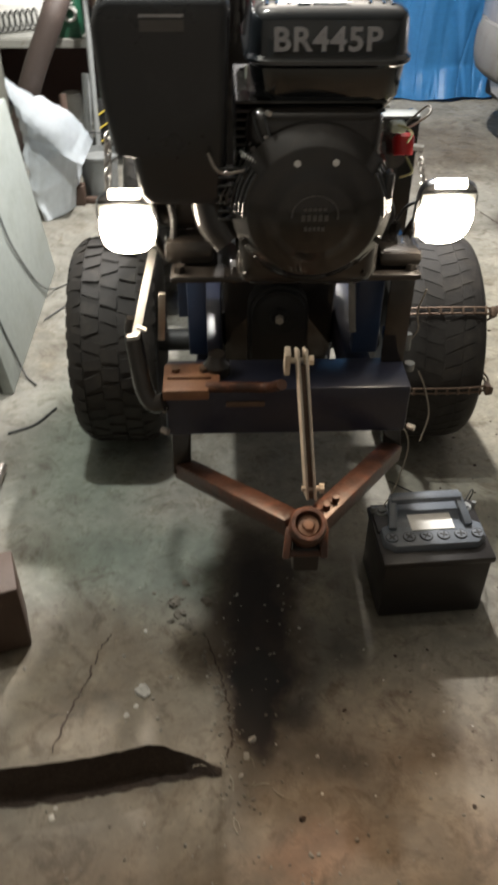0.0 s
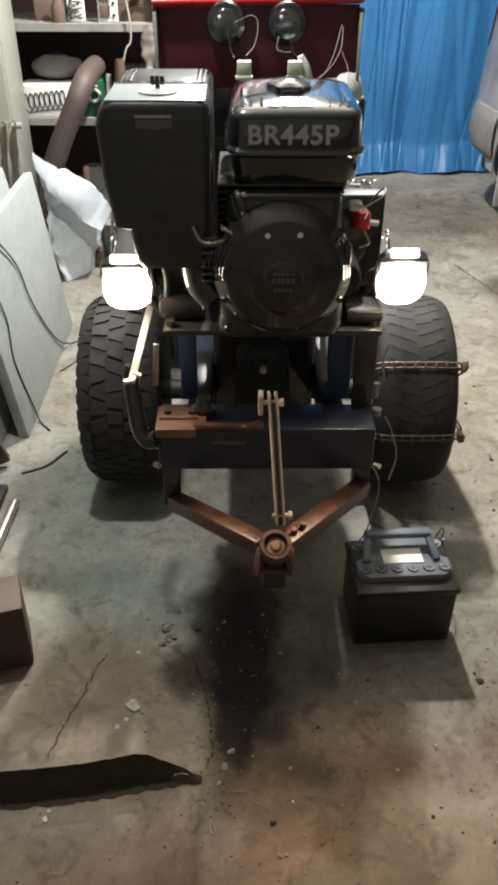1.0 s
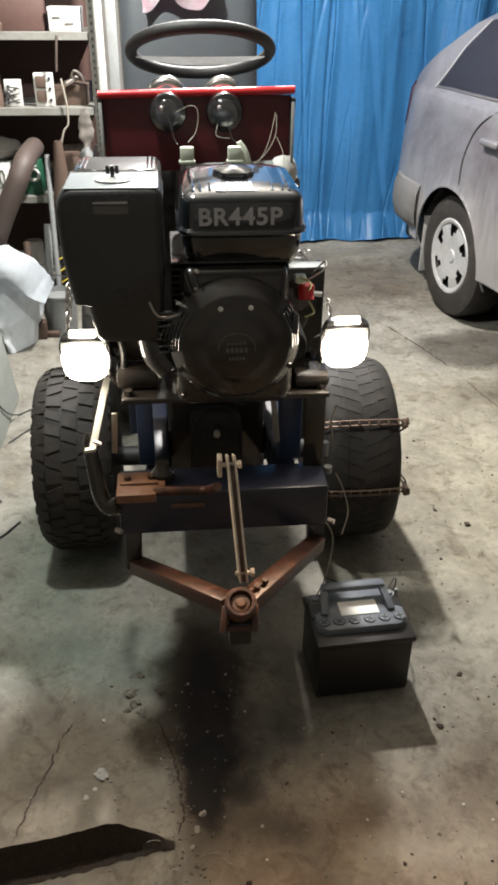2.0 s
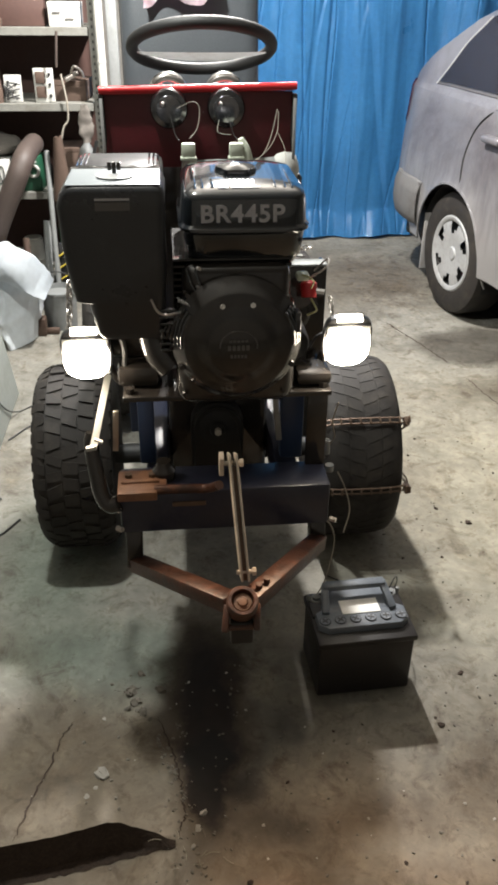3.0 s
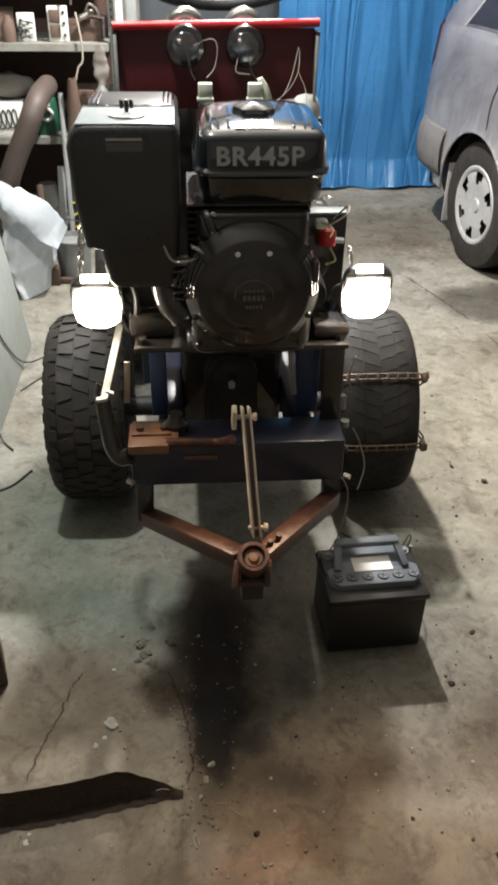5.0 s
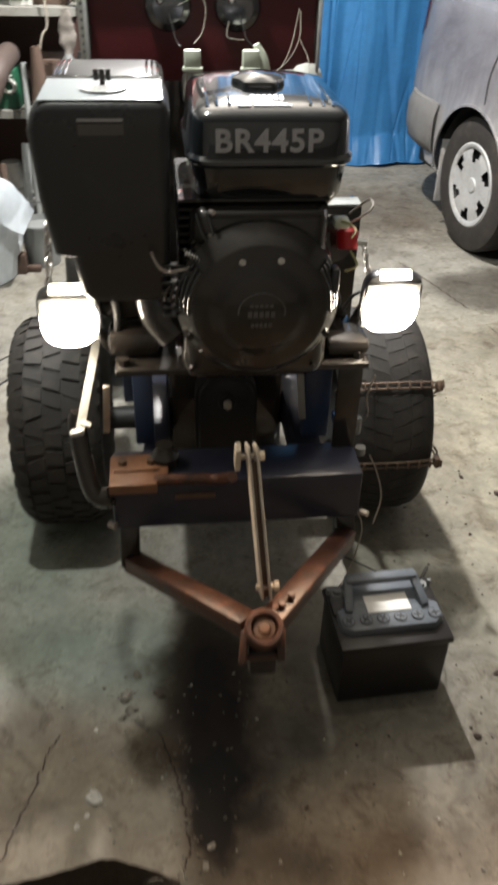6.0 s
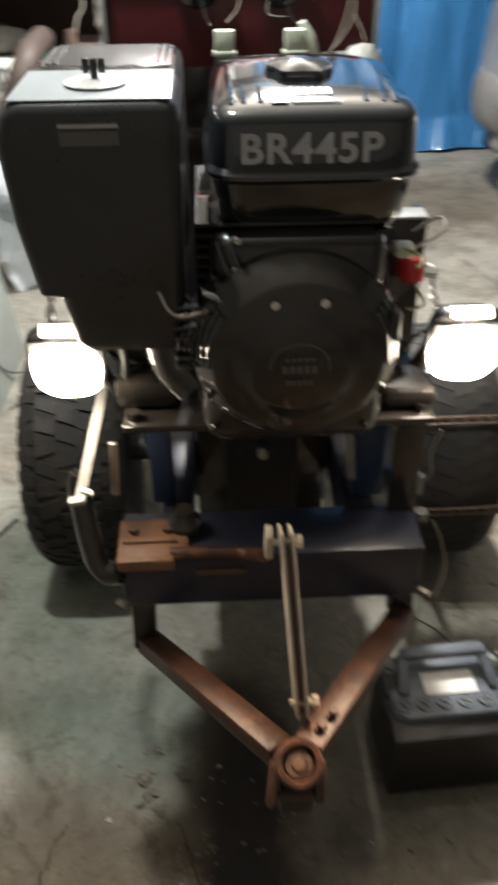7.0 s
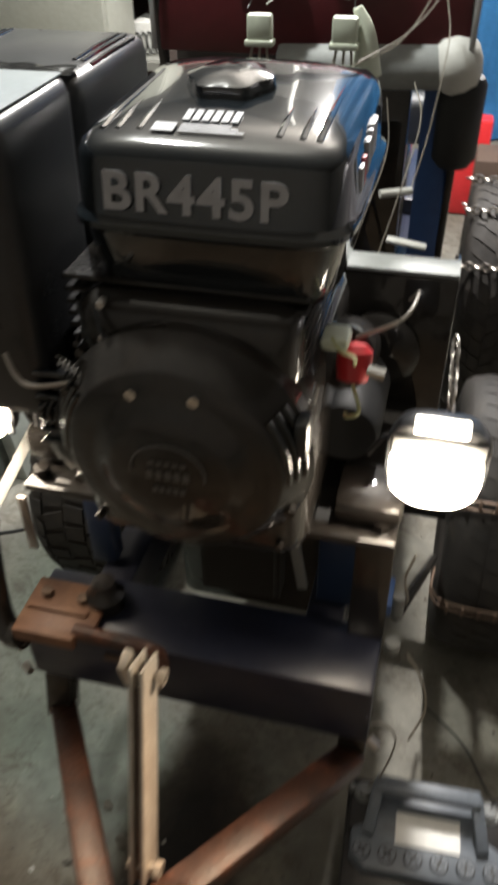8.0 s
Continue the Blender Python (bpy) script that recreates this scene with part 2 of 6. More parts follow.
WOOD = mat("dark_wood", (0.075, 0.046, 0.032), 0.65, second=(0.04, 0.024, 0.017), scale=9, detail=90, bump=0.3)
GREEN = mat("green_print", (0.014, 0.085, 0.045), 0.5, second=(0.010, 0.06, 0.03), scale=12)
CREAM = mat("cream_enamel", (0.27, 0.275, 0.24), 0.45, second=(0.22, 0.212, 0.17), scale=3, detail=50)
PANEL = mat("white_laminate", (0.34, 0.37, 0.345), 0.5, second=(0.26, 0.285, 0.27), scale=2.5, detail=40, bump=0.05)
SACK = mat("white_polythene", (0.60, 0.64, 0.67), 0.4, second=(0.46, 0.51, 0.55), scale=5, detail=30, bump=0.06)
DUCT = mat("brown_rusty_pipe", (0.06, 0.043, 0.036), 0.65, second=(0.035, 0.025, 0.021), scale=7, detail=80, bump=0.3)
CLOTH = mat("stained_cloth", (0.5, 0.47, 0.38), 0.9, second=(0.13, 0.11, 0.08), scale=14, detail=150, bump=0.5, amount=1.0)
PINK = mat("pink_cloth", (0.6, 0.35, 0.42), 0.9, second=(0.7, 0.65, 0.7), scale=20, amount=1.0)
SEATGREY = mat("grey_vinyl", (0.085, 0.095, 0.108), 0.5, second=(0.06, 0.066, 0.075), scale=6, detail=200, bump=0.15)
WIRE = mat("black_wire", (0.015, 0.015, 0.015), 0.5, bump=0)
WHITEWIRE = mat("white_wire", (0.30, 0.27, 0.225), 0.5, bump=0)
YELLOWWIRE = mat("green_yellow_wire", (0.42, 0.42, 0.2), 0.5, bump=0)
# Black plastic paled: the reflection on the filter lid put into its colour.
LIDSHEEN = mat("lid_sheen_plastic", (0.22, 0.245, 0.26), 0.32, second=(0.17, 0.19, 0.2), scale=9, detail=120, bump=0.03, spec=0.7)
LABEL = mat("white_paper", (0.86, 0.85, 0.80), 0.6, second=(0.8, 0.79, 0.75), scale=10, bump=0)
STONE = mat("stone_chip", (0.40, 0.38, 0.34), 0.85, second=(0.3, 0.28, 0.24), scale=40, rand=0.3)
# Dirt in cracks and crumbs; on the slab's face it paints shade.
DIRTSHADE = mat("dark_dirt_and_shade", (0.028, 0.017, 0.011), 0.95, second=(0.05, 0.034, 0.023), scale=35, detail=150, bump=0.7, grain_low=0.6, grain_high=1.4)
GRIT = mat("grit", (0.16, 0.145, 0.12), 0.9, second=(0.06, 0.05, 0.04), scale=60)
RAG = mat("grey_rag", (0.15, 0.135, 0.12), 0.9, second=(0.08, 0.07, 0.06), scale=18, detail=120, bump=0.4)
GAUGE = mat("dull_chrome", (0.24, 0.24, 0.25), 0.13, metal=0.95, second=(0.08, 0.08, 0.085), scale=16, detail=90, bump=0.03, amount=0.9)
YELLOW = mat("yellow_paint", (0.55, 0.42, 0.05), 0.5)
grime(ENGINE, 16.0, 0.52, 0.72, (1.4, 1.3, 1.2))
grime(PLASTIC, 9.0, 0.54, 0.75, (1.45, 1.42, 1.38))
grime(RUBBER, 13.0, 0.5, 0.72, (1.9, 1.8, 1.65))
grime(BLUE, 12.0, 0.52, 0.72, (1.9, 1.6, 1.25))
grime(COPPER, 34.0, 0.56, 0.68, (2.1, 1.9, 1.7))
grime(COPPER, 12.0, 0.5, 0.66, (0.55, 0.55, 0.6))
grime(GREYPLASTIC, 20.0, 0.54, 0.72, (0.7, 0.68, 0.64))
grime(PANEL, 5.0, 0.5, 0.7, (0.8, 0.8, 0.76))
grime(WALL, 3.0, 0.5, 0.7, (0.7, 0.68, 0.64))
grime(SHELFWHITE, 12.0, 0.52, 0.7, (0.62, 0.55, 0.45))
grime(HUBCAP, 14.0, 0.52, 0.72, (0.66, 0.63, 0.58))
grime(BUMPER, 6.0, 0.5, 0.7, (0.74, 0.7, 0.64))
LENS = glow("lit_lens", (1.0, 0.86, 0.68), 55.0)
SIDELAMP = glow("lit_side_lamp", (1.0, 0.9, 0.74), 9.0)
TUBE = glow("lit_tube", (0.9, 0.96, 1.0), 6.0)


def dust_and_reflection(m, z0, z1, tint, streak):
    """Pale dusty road film on a car's flanks, thick below z0, gone at z1, with ragged runs in it. The darker tone left
    above stands for the dark ceiling's reflection.
    """
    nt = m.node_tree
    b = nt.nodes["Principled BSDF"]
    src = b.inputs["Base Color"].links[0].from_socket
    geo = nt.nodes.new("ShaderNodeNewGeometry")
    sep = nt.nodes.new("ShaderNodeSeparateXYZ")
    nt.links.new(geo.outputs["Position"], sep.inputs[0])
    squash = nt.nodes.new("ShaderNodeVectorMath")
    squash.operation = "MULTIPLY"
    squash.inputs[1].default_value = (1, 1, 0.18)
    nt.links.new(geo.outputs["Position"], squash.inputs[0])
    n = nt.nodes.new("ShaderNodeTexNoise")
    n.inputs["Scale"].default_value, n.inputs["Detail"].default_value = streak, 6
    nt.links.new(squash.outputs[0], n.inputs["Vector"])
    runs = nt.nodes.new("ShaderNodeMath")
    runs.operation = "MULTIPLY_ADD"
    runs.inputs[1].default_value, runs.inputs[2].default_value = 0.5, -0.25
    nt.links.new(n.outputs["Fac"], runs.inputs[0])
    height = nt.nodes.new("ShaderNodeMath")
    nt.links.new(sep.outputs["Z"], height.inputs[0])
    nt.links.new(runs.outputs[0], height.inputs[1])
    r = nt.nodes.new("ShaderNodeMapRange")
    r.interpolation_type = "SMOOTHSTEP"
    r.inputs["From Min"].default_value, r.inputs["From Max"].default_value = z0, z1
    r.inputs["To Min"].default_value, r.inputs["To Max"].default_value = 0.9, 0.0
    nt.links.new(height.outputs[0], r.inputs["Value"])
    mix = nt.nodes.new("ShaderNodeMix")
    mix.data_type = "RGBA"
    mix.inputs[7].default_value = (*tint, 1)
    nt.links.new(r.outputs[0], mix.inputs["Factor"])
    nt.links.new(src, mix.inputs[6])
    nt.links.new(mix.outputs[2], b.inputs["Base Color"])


# Dusty flanks; the fade upward also paints the dark ceiling mirrored in the body.
dust_and_reflection(CARPAINT, 0.36, 0.86, (0.33, 0.322, 0.318), 20.0)


# ---- mesh helpers ----
def vec(*a):
    return Vector(a)


def box(bm, lo, hi, bevel=0.0, seg=2, m=None):
    lo, hi = Vector(lo), Vector(hi)
    mid, size = (lo + hi) / 2, hi - lo
    t = Matrix.Translation(mid) @ Matrix.Diagonal((*size, 1))
    vs = bmesh.ops.create_cube(bm, size=1, matrix=(m or Matrix()) @ t)["verts"]
    if bevel:
        es = list({e for v in vs for e in v.link_edges})
        bmesh.ops.bevel(bm, geom=es, offset=bevel, segments=seg, affect="EDGES", profile=0.5)
    return bm


def bars(bm, p, q, w, h, bevel=0.003, up=(0, 0, 1)):
    """A bar of section w by h from p to q."""
    p, q = Vector(p), Vector(q)
    y = (q - p).normalized()
    x = y.cross(Vector(up)).normalized()
    z = x.cross(y)
    m = Matrix((x, y, z)).transposed().to_4x4()
    m.translation = (p + q) / 2
    n = (q - p).length
    return box(bm, (-w / 2, -n / 2, -h / 2), (w / 2, n / 2, h / 2), bevel, 2, m)


def cyl(bm, p, q, r, r2=None, seg=20, bevel=0.0):
    p, q = Vector(p), Vector(q)
    d = q - p
    m = Matrix.Translation((p + q) / 2) @ d.to_track_quat("Z", "Y").to_matrix().to_4x4()
    vs = bmesh.ops.create_cone(bm, cap_ends=True, segments=seg, radius1=r, radius2=r if r2 is None else r2, depth=d.length, matrix=m)["verts"]
    if bevel:
        es = [e for e in {e for v in vs for e in v.link_edges} if any(len(f.verts) > 4 for f in e.link_faces)]
        bmesh.ops.bevel(bm, geom=es, offset=bevel, segments=2, affect="EDGES", profile=0.5)
    return bm


def lathe(bm, profile, m, seg=40, a0=0.0, a1=2 * math.pi):
    """Turns (radius, height) pairs about the z axis of m."""
    full = abs(a1 - a0 - 2 * math.pi) < 1e-6
    n = seg if full else seg + 1
    rings = []
    for i in range(n):
        a = a0 + (a1 - a0) * i / seg
        rings.append([bm.verts.new(m @ Vector((r * math.cos(a), r * math.sin(a), h))) for r, h in profile])
    for i in range(seg):
        a, b = rings[i], rings[(i + 1) % n]
        for j in range(len(profile) - 1):
            if profile[j][0] < 1e-6 and profile[j + 1][0] < 1e-6:
                continue
            bm.faces.new((a[j], b[j], b[j + 1], a[j + 1]))
    bmesh.ops.remove_doubles(bm, verts=[v for r in rings for v in r], dist=1e-6)
    return bm


def smooth(points, n=6):
    """A soft line through the points."""
    ps = [Vector(p) for p in points]
    ps = [ps[0] * 2 - ps[1]] + ps + [ps[-1] * 2 - ps[-2]]
    out = []
    for i in range(1, len(ps) - 2):
        a, b, c, d = ps[i - 1:i + 3]
        for k in range(n):
            t = k / n
            out.append(0.5 * ((2 * b) + (c - a) * t + (2 * a - 5 * b + 4 * c - d) * t * t + (3 * b - a - 3 * c + d) * t ** 3))
    return out + [ps[-2]]


def tube(bm, points, r, seg=8, n=6, closed=False):
    line = smooth(points, n) if n > 1 else [Vector(p) for p in points]
    if closed:
        line = line[:-1]
    rings, side = [], None
    for i, p in enumerate(line):
        if closed:
            d = (line[(i + 1) % len(line)] - line[i - 1]).normalized()
        else:
            d = (line[min(i + 1, len(line) - 1)] - line[max(i - 1, 0)]).normalized()
        if side is None:
            side = d.orthogonal().normalized()
        side = (side - d * side.dot(d)).normalized()
        up = d.cross(side)
        rr = r(i / (len(line) - 1)) if callable(r) else r
        rings.append([bm.verts.new(p + (side * math.cos(a) + up * math.sin(a)) * rr) for a in [2 * math.pi * k / seg for k in range(seg)]])
    for i in range(len(rings) if closed else len(rings) - 1):
        a, b = rings[i], rings[(i + 1) % len(rings)]
        for k in range(seg):
            bm.faces.new((a[k], a[(k + 1) % seg], b[(k + 1) % seg], b[k]))
    if not closed:
        bm.faces.new(rings[0][::-1])
        bm.faces.new(rings[-1])
    return bm


def ring_of(centre, r, axis, n=24):
    q = Vector(axis).to_track_quat("Z", "Y")
    return [Vector(centre) + q @ Vector((r * math.cos(a), r * math.sin(a), 0)) for a in [2 * math.pi * k / n for k in range(n + 1)]]


def sheet(bm, fn, nu, nv):
    """A surface fn(u, v) for u and v from 0 to 1."""
    g = [[bm.verts.new(fn(i / nu, j / nv)) for j in range(nv + 1)] for i in range(nu + 1)]
    for i in range(nu):
        for j in range(nv):
            bm.faces.new((g[i][j], g[i + 1][j], g[i + 1][j + 1], g[i][j + 1]))
    return g


def thick(bm, t):
    bmesh.ops.solidify(bm, geom=bm.faces[:], thickness=t)
    return bm


def B():
    return bmesh.new()


def finish(name, bm, material, angle=40):
    me = bpy.data.meshes.new(name)
    bmesh.ops.recalc_face_normals(bm, faces=bm.faces[:])
    bm.to_mesh(me)
    bm.free()
    me.materials.append(material)
    me.shade_smooth()
    me.set_sharp_from_angle(angle=radians(angle))
    return new(name, me)


def part(name, bm, material, parent, label=""):
    """One mesh, built in world metres, under a thing or a part."""
    o = finish(name, bm, material)
    o.parent = parent
    o.matrix_parent_inverse = parent.matrix_basis.inverted() if parent.parent is None else Matrix()
    if label:
        tagged(o, label)
    return o


def thing(name, at, label, category, group="", kind=""):
    o = new(name)
    o.empty_display_size = 0.1
    o.matrix_basis = at if isinstance(at, Matrix) else Matrix.Translation(at)
    return tagged(o, label, category, group, kind)


def single(name, bm, material, label, category, group="", kind=""):
    return tagged(finish(name, bm, material), label, category, group, kind)


# ---- the garage ----
def lerp(a, b, t):
    return a + (b - a) * t


def along(stops, k):
    """A value between (key, value) stops."""
    for (a, x), (b, y) in zip(stops, stops[1:]):
        if k <= b:
            return lerp(x, y, (k - a) / (b - a))
    return stops[-1][1]


def step_at(x):
    """The broken front edge of the raised slab, as y at x."""
    pts = [(-3.0, -0.20), (-0.75, -0.17), (-0.47, -0.157), (-0.33, -0.14), (-0.25, -0.122), (-0.215, -0.120), (-0.16, -0.142), (-0.094, -0.171), (0.0, -0.2), (9.0, -0.2)]
    for (x0, y0), (x1, y1) in zip(pts, pts[1:]):
        if x0 <= x <= x1:
            return lerp(y0, y1, (x - x0) / (x1 - x0)) + 0.004 * noise.noise((x * 40, 3.1, 0))
    return -0.2


def ground(x, y):
    near = max(0.0, 1 - max(abs(x), abs(y - 0.4)) / 4)
    z = 0.004 * near * noise.noise((x * 2.1, y * 2.1, 0.4)) + 0.0012 * near * noise.noise((x * 19, y * 19, 7.0))
    if x < -0.09:
        d = step_at(x) - y
        if d > 0:
            deep = 0.085 * min(1.0, (-0.09 - x) / 0.13) ** 0.8
            deep *= max(0.0, 1 - max(0.0, d - 0.5) / 1.2)
            z -= deep * min(1.0, d / 0.012)
    return z


def spread(stops):
    """Grid lines from (start, end, step) stretches."""
    out = []
    for a, b, st in stops:
        n = max(1, round((b - a) / st))
        out += [a + (b - a) * i / n for i in range(n)]
    return out + [stops[-1][1]]


bm = B()
xs = spread([(-3.2, -1.2, 0.2), (-1.2, -0.6, 0.03), (-0.6, 0.0, 0.0125), (0.0, 0.8, 0.02), (0.8, 1.6, 0.05), (1.6, 4.6, 0.25)])
ys = spread([(-3.2, -0.6, 0.2), (-0.6, -0.24, 0.03), (-0.24, -0.172, 0.008), (-0.172, -0.160, 0.003), (-0.160, -0.1, 0.006), (-0.1, 0.6, 0.02), (0.6, 2.0, 0.05), (2.0, 4.6, 0.2)])


def along_edge(x, y):
    """Bends the grid's lines so that one of them runs along the broken edge."""
    w = max(0.0, 1 - max(0.0, abs(y + 0.16) - 0.03) / 0.25)
    return y + (step_at(x) + 0.16) * w if x < 0 else y


gv = [[bm.verts.new((x, along_edge(x, y), ground(x, along_edge(x, y)))) for y in ys] for x in xs]
for i in range(len(xs) - 1):
    for j in range(len(ys) - 1):
        bm.faces.new((gv[i][j], gv[i + 1][j], gv[i + 1][j + 1], gv[i][j + 1]))
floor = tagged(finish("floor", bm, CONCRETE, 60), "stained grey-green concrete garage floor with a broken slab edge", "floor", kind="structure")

# The south wall is out of view, moved in to bounce light forward.
for nm, lo, hi in (("wall_north", (-3.2, 4.5, 0), (4.6, 4.7, 3.0)), ("wall_south", (-3.2, -2.8, 0), (4.6, -2.6, 3.0)),
                   ("wall_west", (-3.4, -3.4, 0), (-3.2, 4.7, 3.0)), ("wall_east", (4.6, -3.4, 0), (4.8, 4.7, 3.0))):
    tagged(finish(nm, box(B(), lo, hi), WALL), "rough grey plaster garage wall", "wall", kind="structure")
tagged(finish("ceiling", box(B(), (-3.4, -3.4, 3.0), (4.8, 4.7, 3.15)), CEILING), "pale board garage ceiling", "ceiling", kind="structure")

# cracks in the slab
def crack(points, w, name="crack"):
    random.seed(len(points) * 7 + int(w * 1e4))
    bm = B()
    line = []
    for (x0, y0), (x1, y1) in zip(points, points[1:]):
        for k in range(10):
            t = k / 10
            line.append((lerp(x0, x1, t) + random.uniform(-1, 1) * 0.004, lerp(y0, y1, t) + random.uniform(-1, 1) * 0.004))
    line.append(points[-1])
    prev = None
    for i, (x, y) in enumerate(line):
        f = min(1, i / 4, (len(line) - 1 - i) / 4) * w * random.uniform(0.4, 1.4) + 0.0004
        z = ground(x, y) + 0.0015
        cur = (bm.verts.new((x - f, y, z)), bm.verts.new((x + f, y, z)))
        if prev:
            bm.faces.new((prev[0], prev[1], cur[1], cur[0]))
        prev = cur
    part(name, bm, DIRTSHADE, floor, "dark crack in the concrete")


crack([(-0.423, -0.145), (-0.405, -0.06), (-0.372, 0.03), (-0.354, 0.11), (-0.33, 0.15)], 0.0014)
crack([(-0.24, 0.235), (-0.2, 0.225), (-0.17, 0.24)], 0.002)
crack([(-0.133, 0.141), (-0.10, 0.05), (-0.08, -0.046), (-0.075, -0.12), (-0.09, -0.165)], 0.0018)
crack([(1.03, 2.58), (1.075, 2.45), (1.12, 2.32), (1.181, 2.128), (1.20, 2.06)], 0.0035)
crack([(1.225, 1.93), (1.252, 1.76), (1.29, 1.6)], 0.002)
crack([(-0.71, 1.42), (-0.6, 1.44), (-0.50, 1.46)], 0.002)

# Dark strip over the slab's broken face, its shade put into the colour.
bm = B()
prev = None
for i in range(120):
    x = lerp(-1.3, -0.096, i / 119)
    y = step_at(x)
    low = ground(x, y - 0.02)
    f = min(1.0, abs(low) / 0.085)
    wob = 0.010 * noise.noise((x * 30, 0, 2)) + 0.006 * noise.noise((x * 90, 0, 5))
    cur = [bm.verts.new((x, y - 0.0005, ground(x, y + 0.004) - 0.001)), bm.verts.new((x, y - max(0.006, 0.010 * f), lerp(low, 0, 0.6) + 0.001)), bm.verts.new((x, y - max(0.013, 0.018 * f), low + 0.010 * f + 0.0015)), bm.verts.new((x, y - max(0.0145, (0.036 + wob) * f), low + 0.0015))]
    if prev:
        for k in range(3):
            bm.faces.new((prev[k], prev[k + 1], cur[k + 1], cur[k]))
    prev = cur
part("slab_edge", bm, DIRTSHADE, floor, "dark strip painting the shade on the broken face of the slab")

# loose grit and chips
def pebble(bm, x, y, r, flat=0.55, lift=0.0):
    m = pose(x, y, ground(x, y) + r * flat * 0.4 + lift, random.uniform(0, 25), random.uniform(0, 25), random.uniform(0, 360)) @ Matrix.Diagonal((r, r * random.uniform(0.55, 1.0), r * flat, 1))
    vs = bmesh.ops.create_icosphere(bm, subdivisions=1 + (r > 0.01), radius=1, matrix=m)["verts"]
    for v in vs:
        v.co += Vector([random.uniform(-1, 1) * r * 0.22 for _ in range(3)])


random.seed(11)
for name, material, count, label in (("grit", GRIT, 420, "fine dark grit scattered over the concrete floor"), ("stone_crumbs", STONE, 60, "pale stone crumbs scattered over the concrete floor")):
    bm = B()
    for _ in range(count):
        if random.random() < 0.45:
            x, y = random.gauss(0.62, 0.3), random.uniform(-0.55, 1.9)
        else:
            x, y = random.gauss(-0.05, 0.3), random.uniform(-0.5, 0.3)
        if material is GRIT and random.random() < 0.10:
            x, y = random.gauss(-0.085, 0.02), random.uniform(-0.28, 0.12)
        pebble(bm, x, y, random.uniform(0.0015, 0.0048) * (1.2 if random.random() < 0.12 else 1))
    single(name, bm, material, label, "grit", kind="stuff")

random.seed(21)
bm = B()
for _ in range(190):
    x, y = random.gauss(0.72, 0.24), random.uniform(-0.5, 1.7)
    pebble(bm, x, y, 0.0022 + 0.0065 * random.random() ** 3, 0.4)
single("dirt_crumbs", bm, DIRTSHADE, "dark crumbs of dirt scattered over the pale concrete", "grit", kind="stuff")
bm = B()
for _ in range(12):
    x, y, a = random.gauss(-0.05, 0.035), random.gauss(-0.215, 0.03), random.uniform(0, 6.28)
    n = random.uniform(0.006, 0.018)
    z = ground(x, y) + 0.003
    tube(bm, [(x, y, z), (x + n * math.cos(a), y + n * math.sin(a), z + 0.001), (x + 2 * n * math.cos(a + 0.2), y + 2 * n * math.sin(a + 0.2), z)], 0.0006, 5, 2)
single("straw", bm, CLOTH, "bits of straw at the tip of the broken slab", "straw", kind="stuff")
for i, (x, y, r, material) in enumerate([(-0.256, -0.004, 0.019, STONE), (-0.285, -0.055, 0.007, STONE), (-0.267, -0.035, 0.006, STONE), (-0.035, -0.116, 0.010, STONE), (-0.42, -0.215, 0.008, STONE),
                                         (-0.048, -0.15, 0.009, STONE), (-0.06, -0.19, 0.008, STONE), (0.152, -0.059, 0.006, DIRTSHADE), (0.538, 0.065, 0.010, DIRTSHADE), (0.638, 0.221, 0.008, DIRTSHADE), (-0.197, 0.235, 0.014, GRIT), (-0.18, 0.2, 0.012, GRIT),
                                         (-0.205, 0.175, 0.011, GRIT), (0.872, 0.845, 0.012, DIRTSHADE), (0.79, 0.93, 0.010, DIRTSHADE)]):
    bm = B()
    pebble(bm, x, y, r, 0.4)
    single("stone_chip", bm, material, "flat pale concrete chip on the floor" if material is STONE else "small dark clod of dirt on the floor", "stone", "loose chips on the floor")

random.seed(31)
bm = B()
for _ in range(60):
    k = random.random()
    x, y = along(((0, -0.135), (0.4, -0.093), (0.7, -0.068), (1, -0.045)), k) + random.gauss(0, 0.006), along(((0, 0.09), (0.4, -0.027), (0.7, -0.106), (1, -0.24)), k) + random.gauss(0, 0.008)
    pebble(bm, x, y, random.uniform(0.0016, 0.0055), 0.5)
single("crack_rubble", bm, GRIT, "crumbled concrete along the crack in the slab", "grit", kind="stuff")
for x, y, r in ((-0.197, 0.227, 0.017), (-0.188, 0.192, 0.012), (-0.168, 0.161, 0.014), (-0.127, 0.231, 0.016), (-0.175, 0.283, 0.011), (-0.158, 0.178, 0.009), (-0.182, 0.170, 0.008), (-0.150, 0.140, 0.007)):
    bm = B()
    pebble(bm, x, y, r, 0.35)
    single("stone_chip", bm, GRIT, "grey flake of broken concrete on the floor", "stone", "loose chips on the floor")

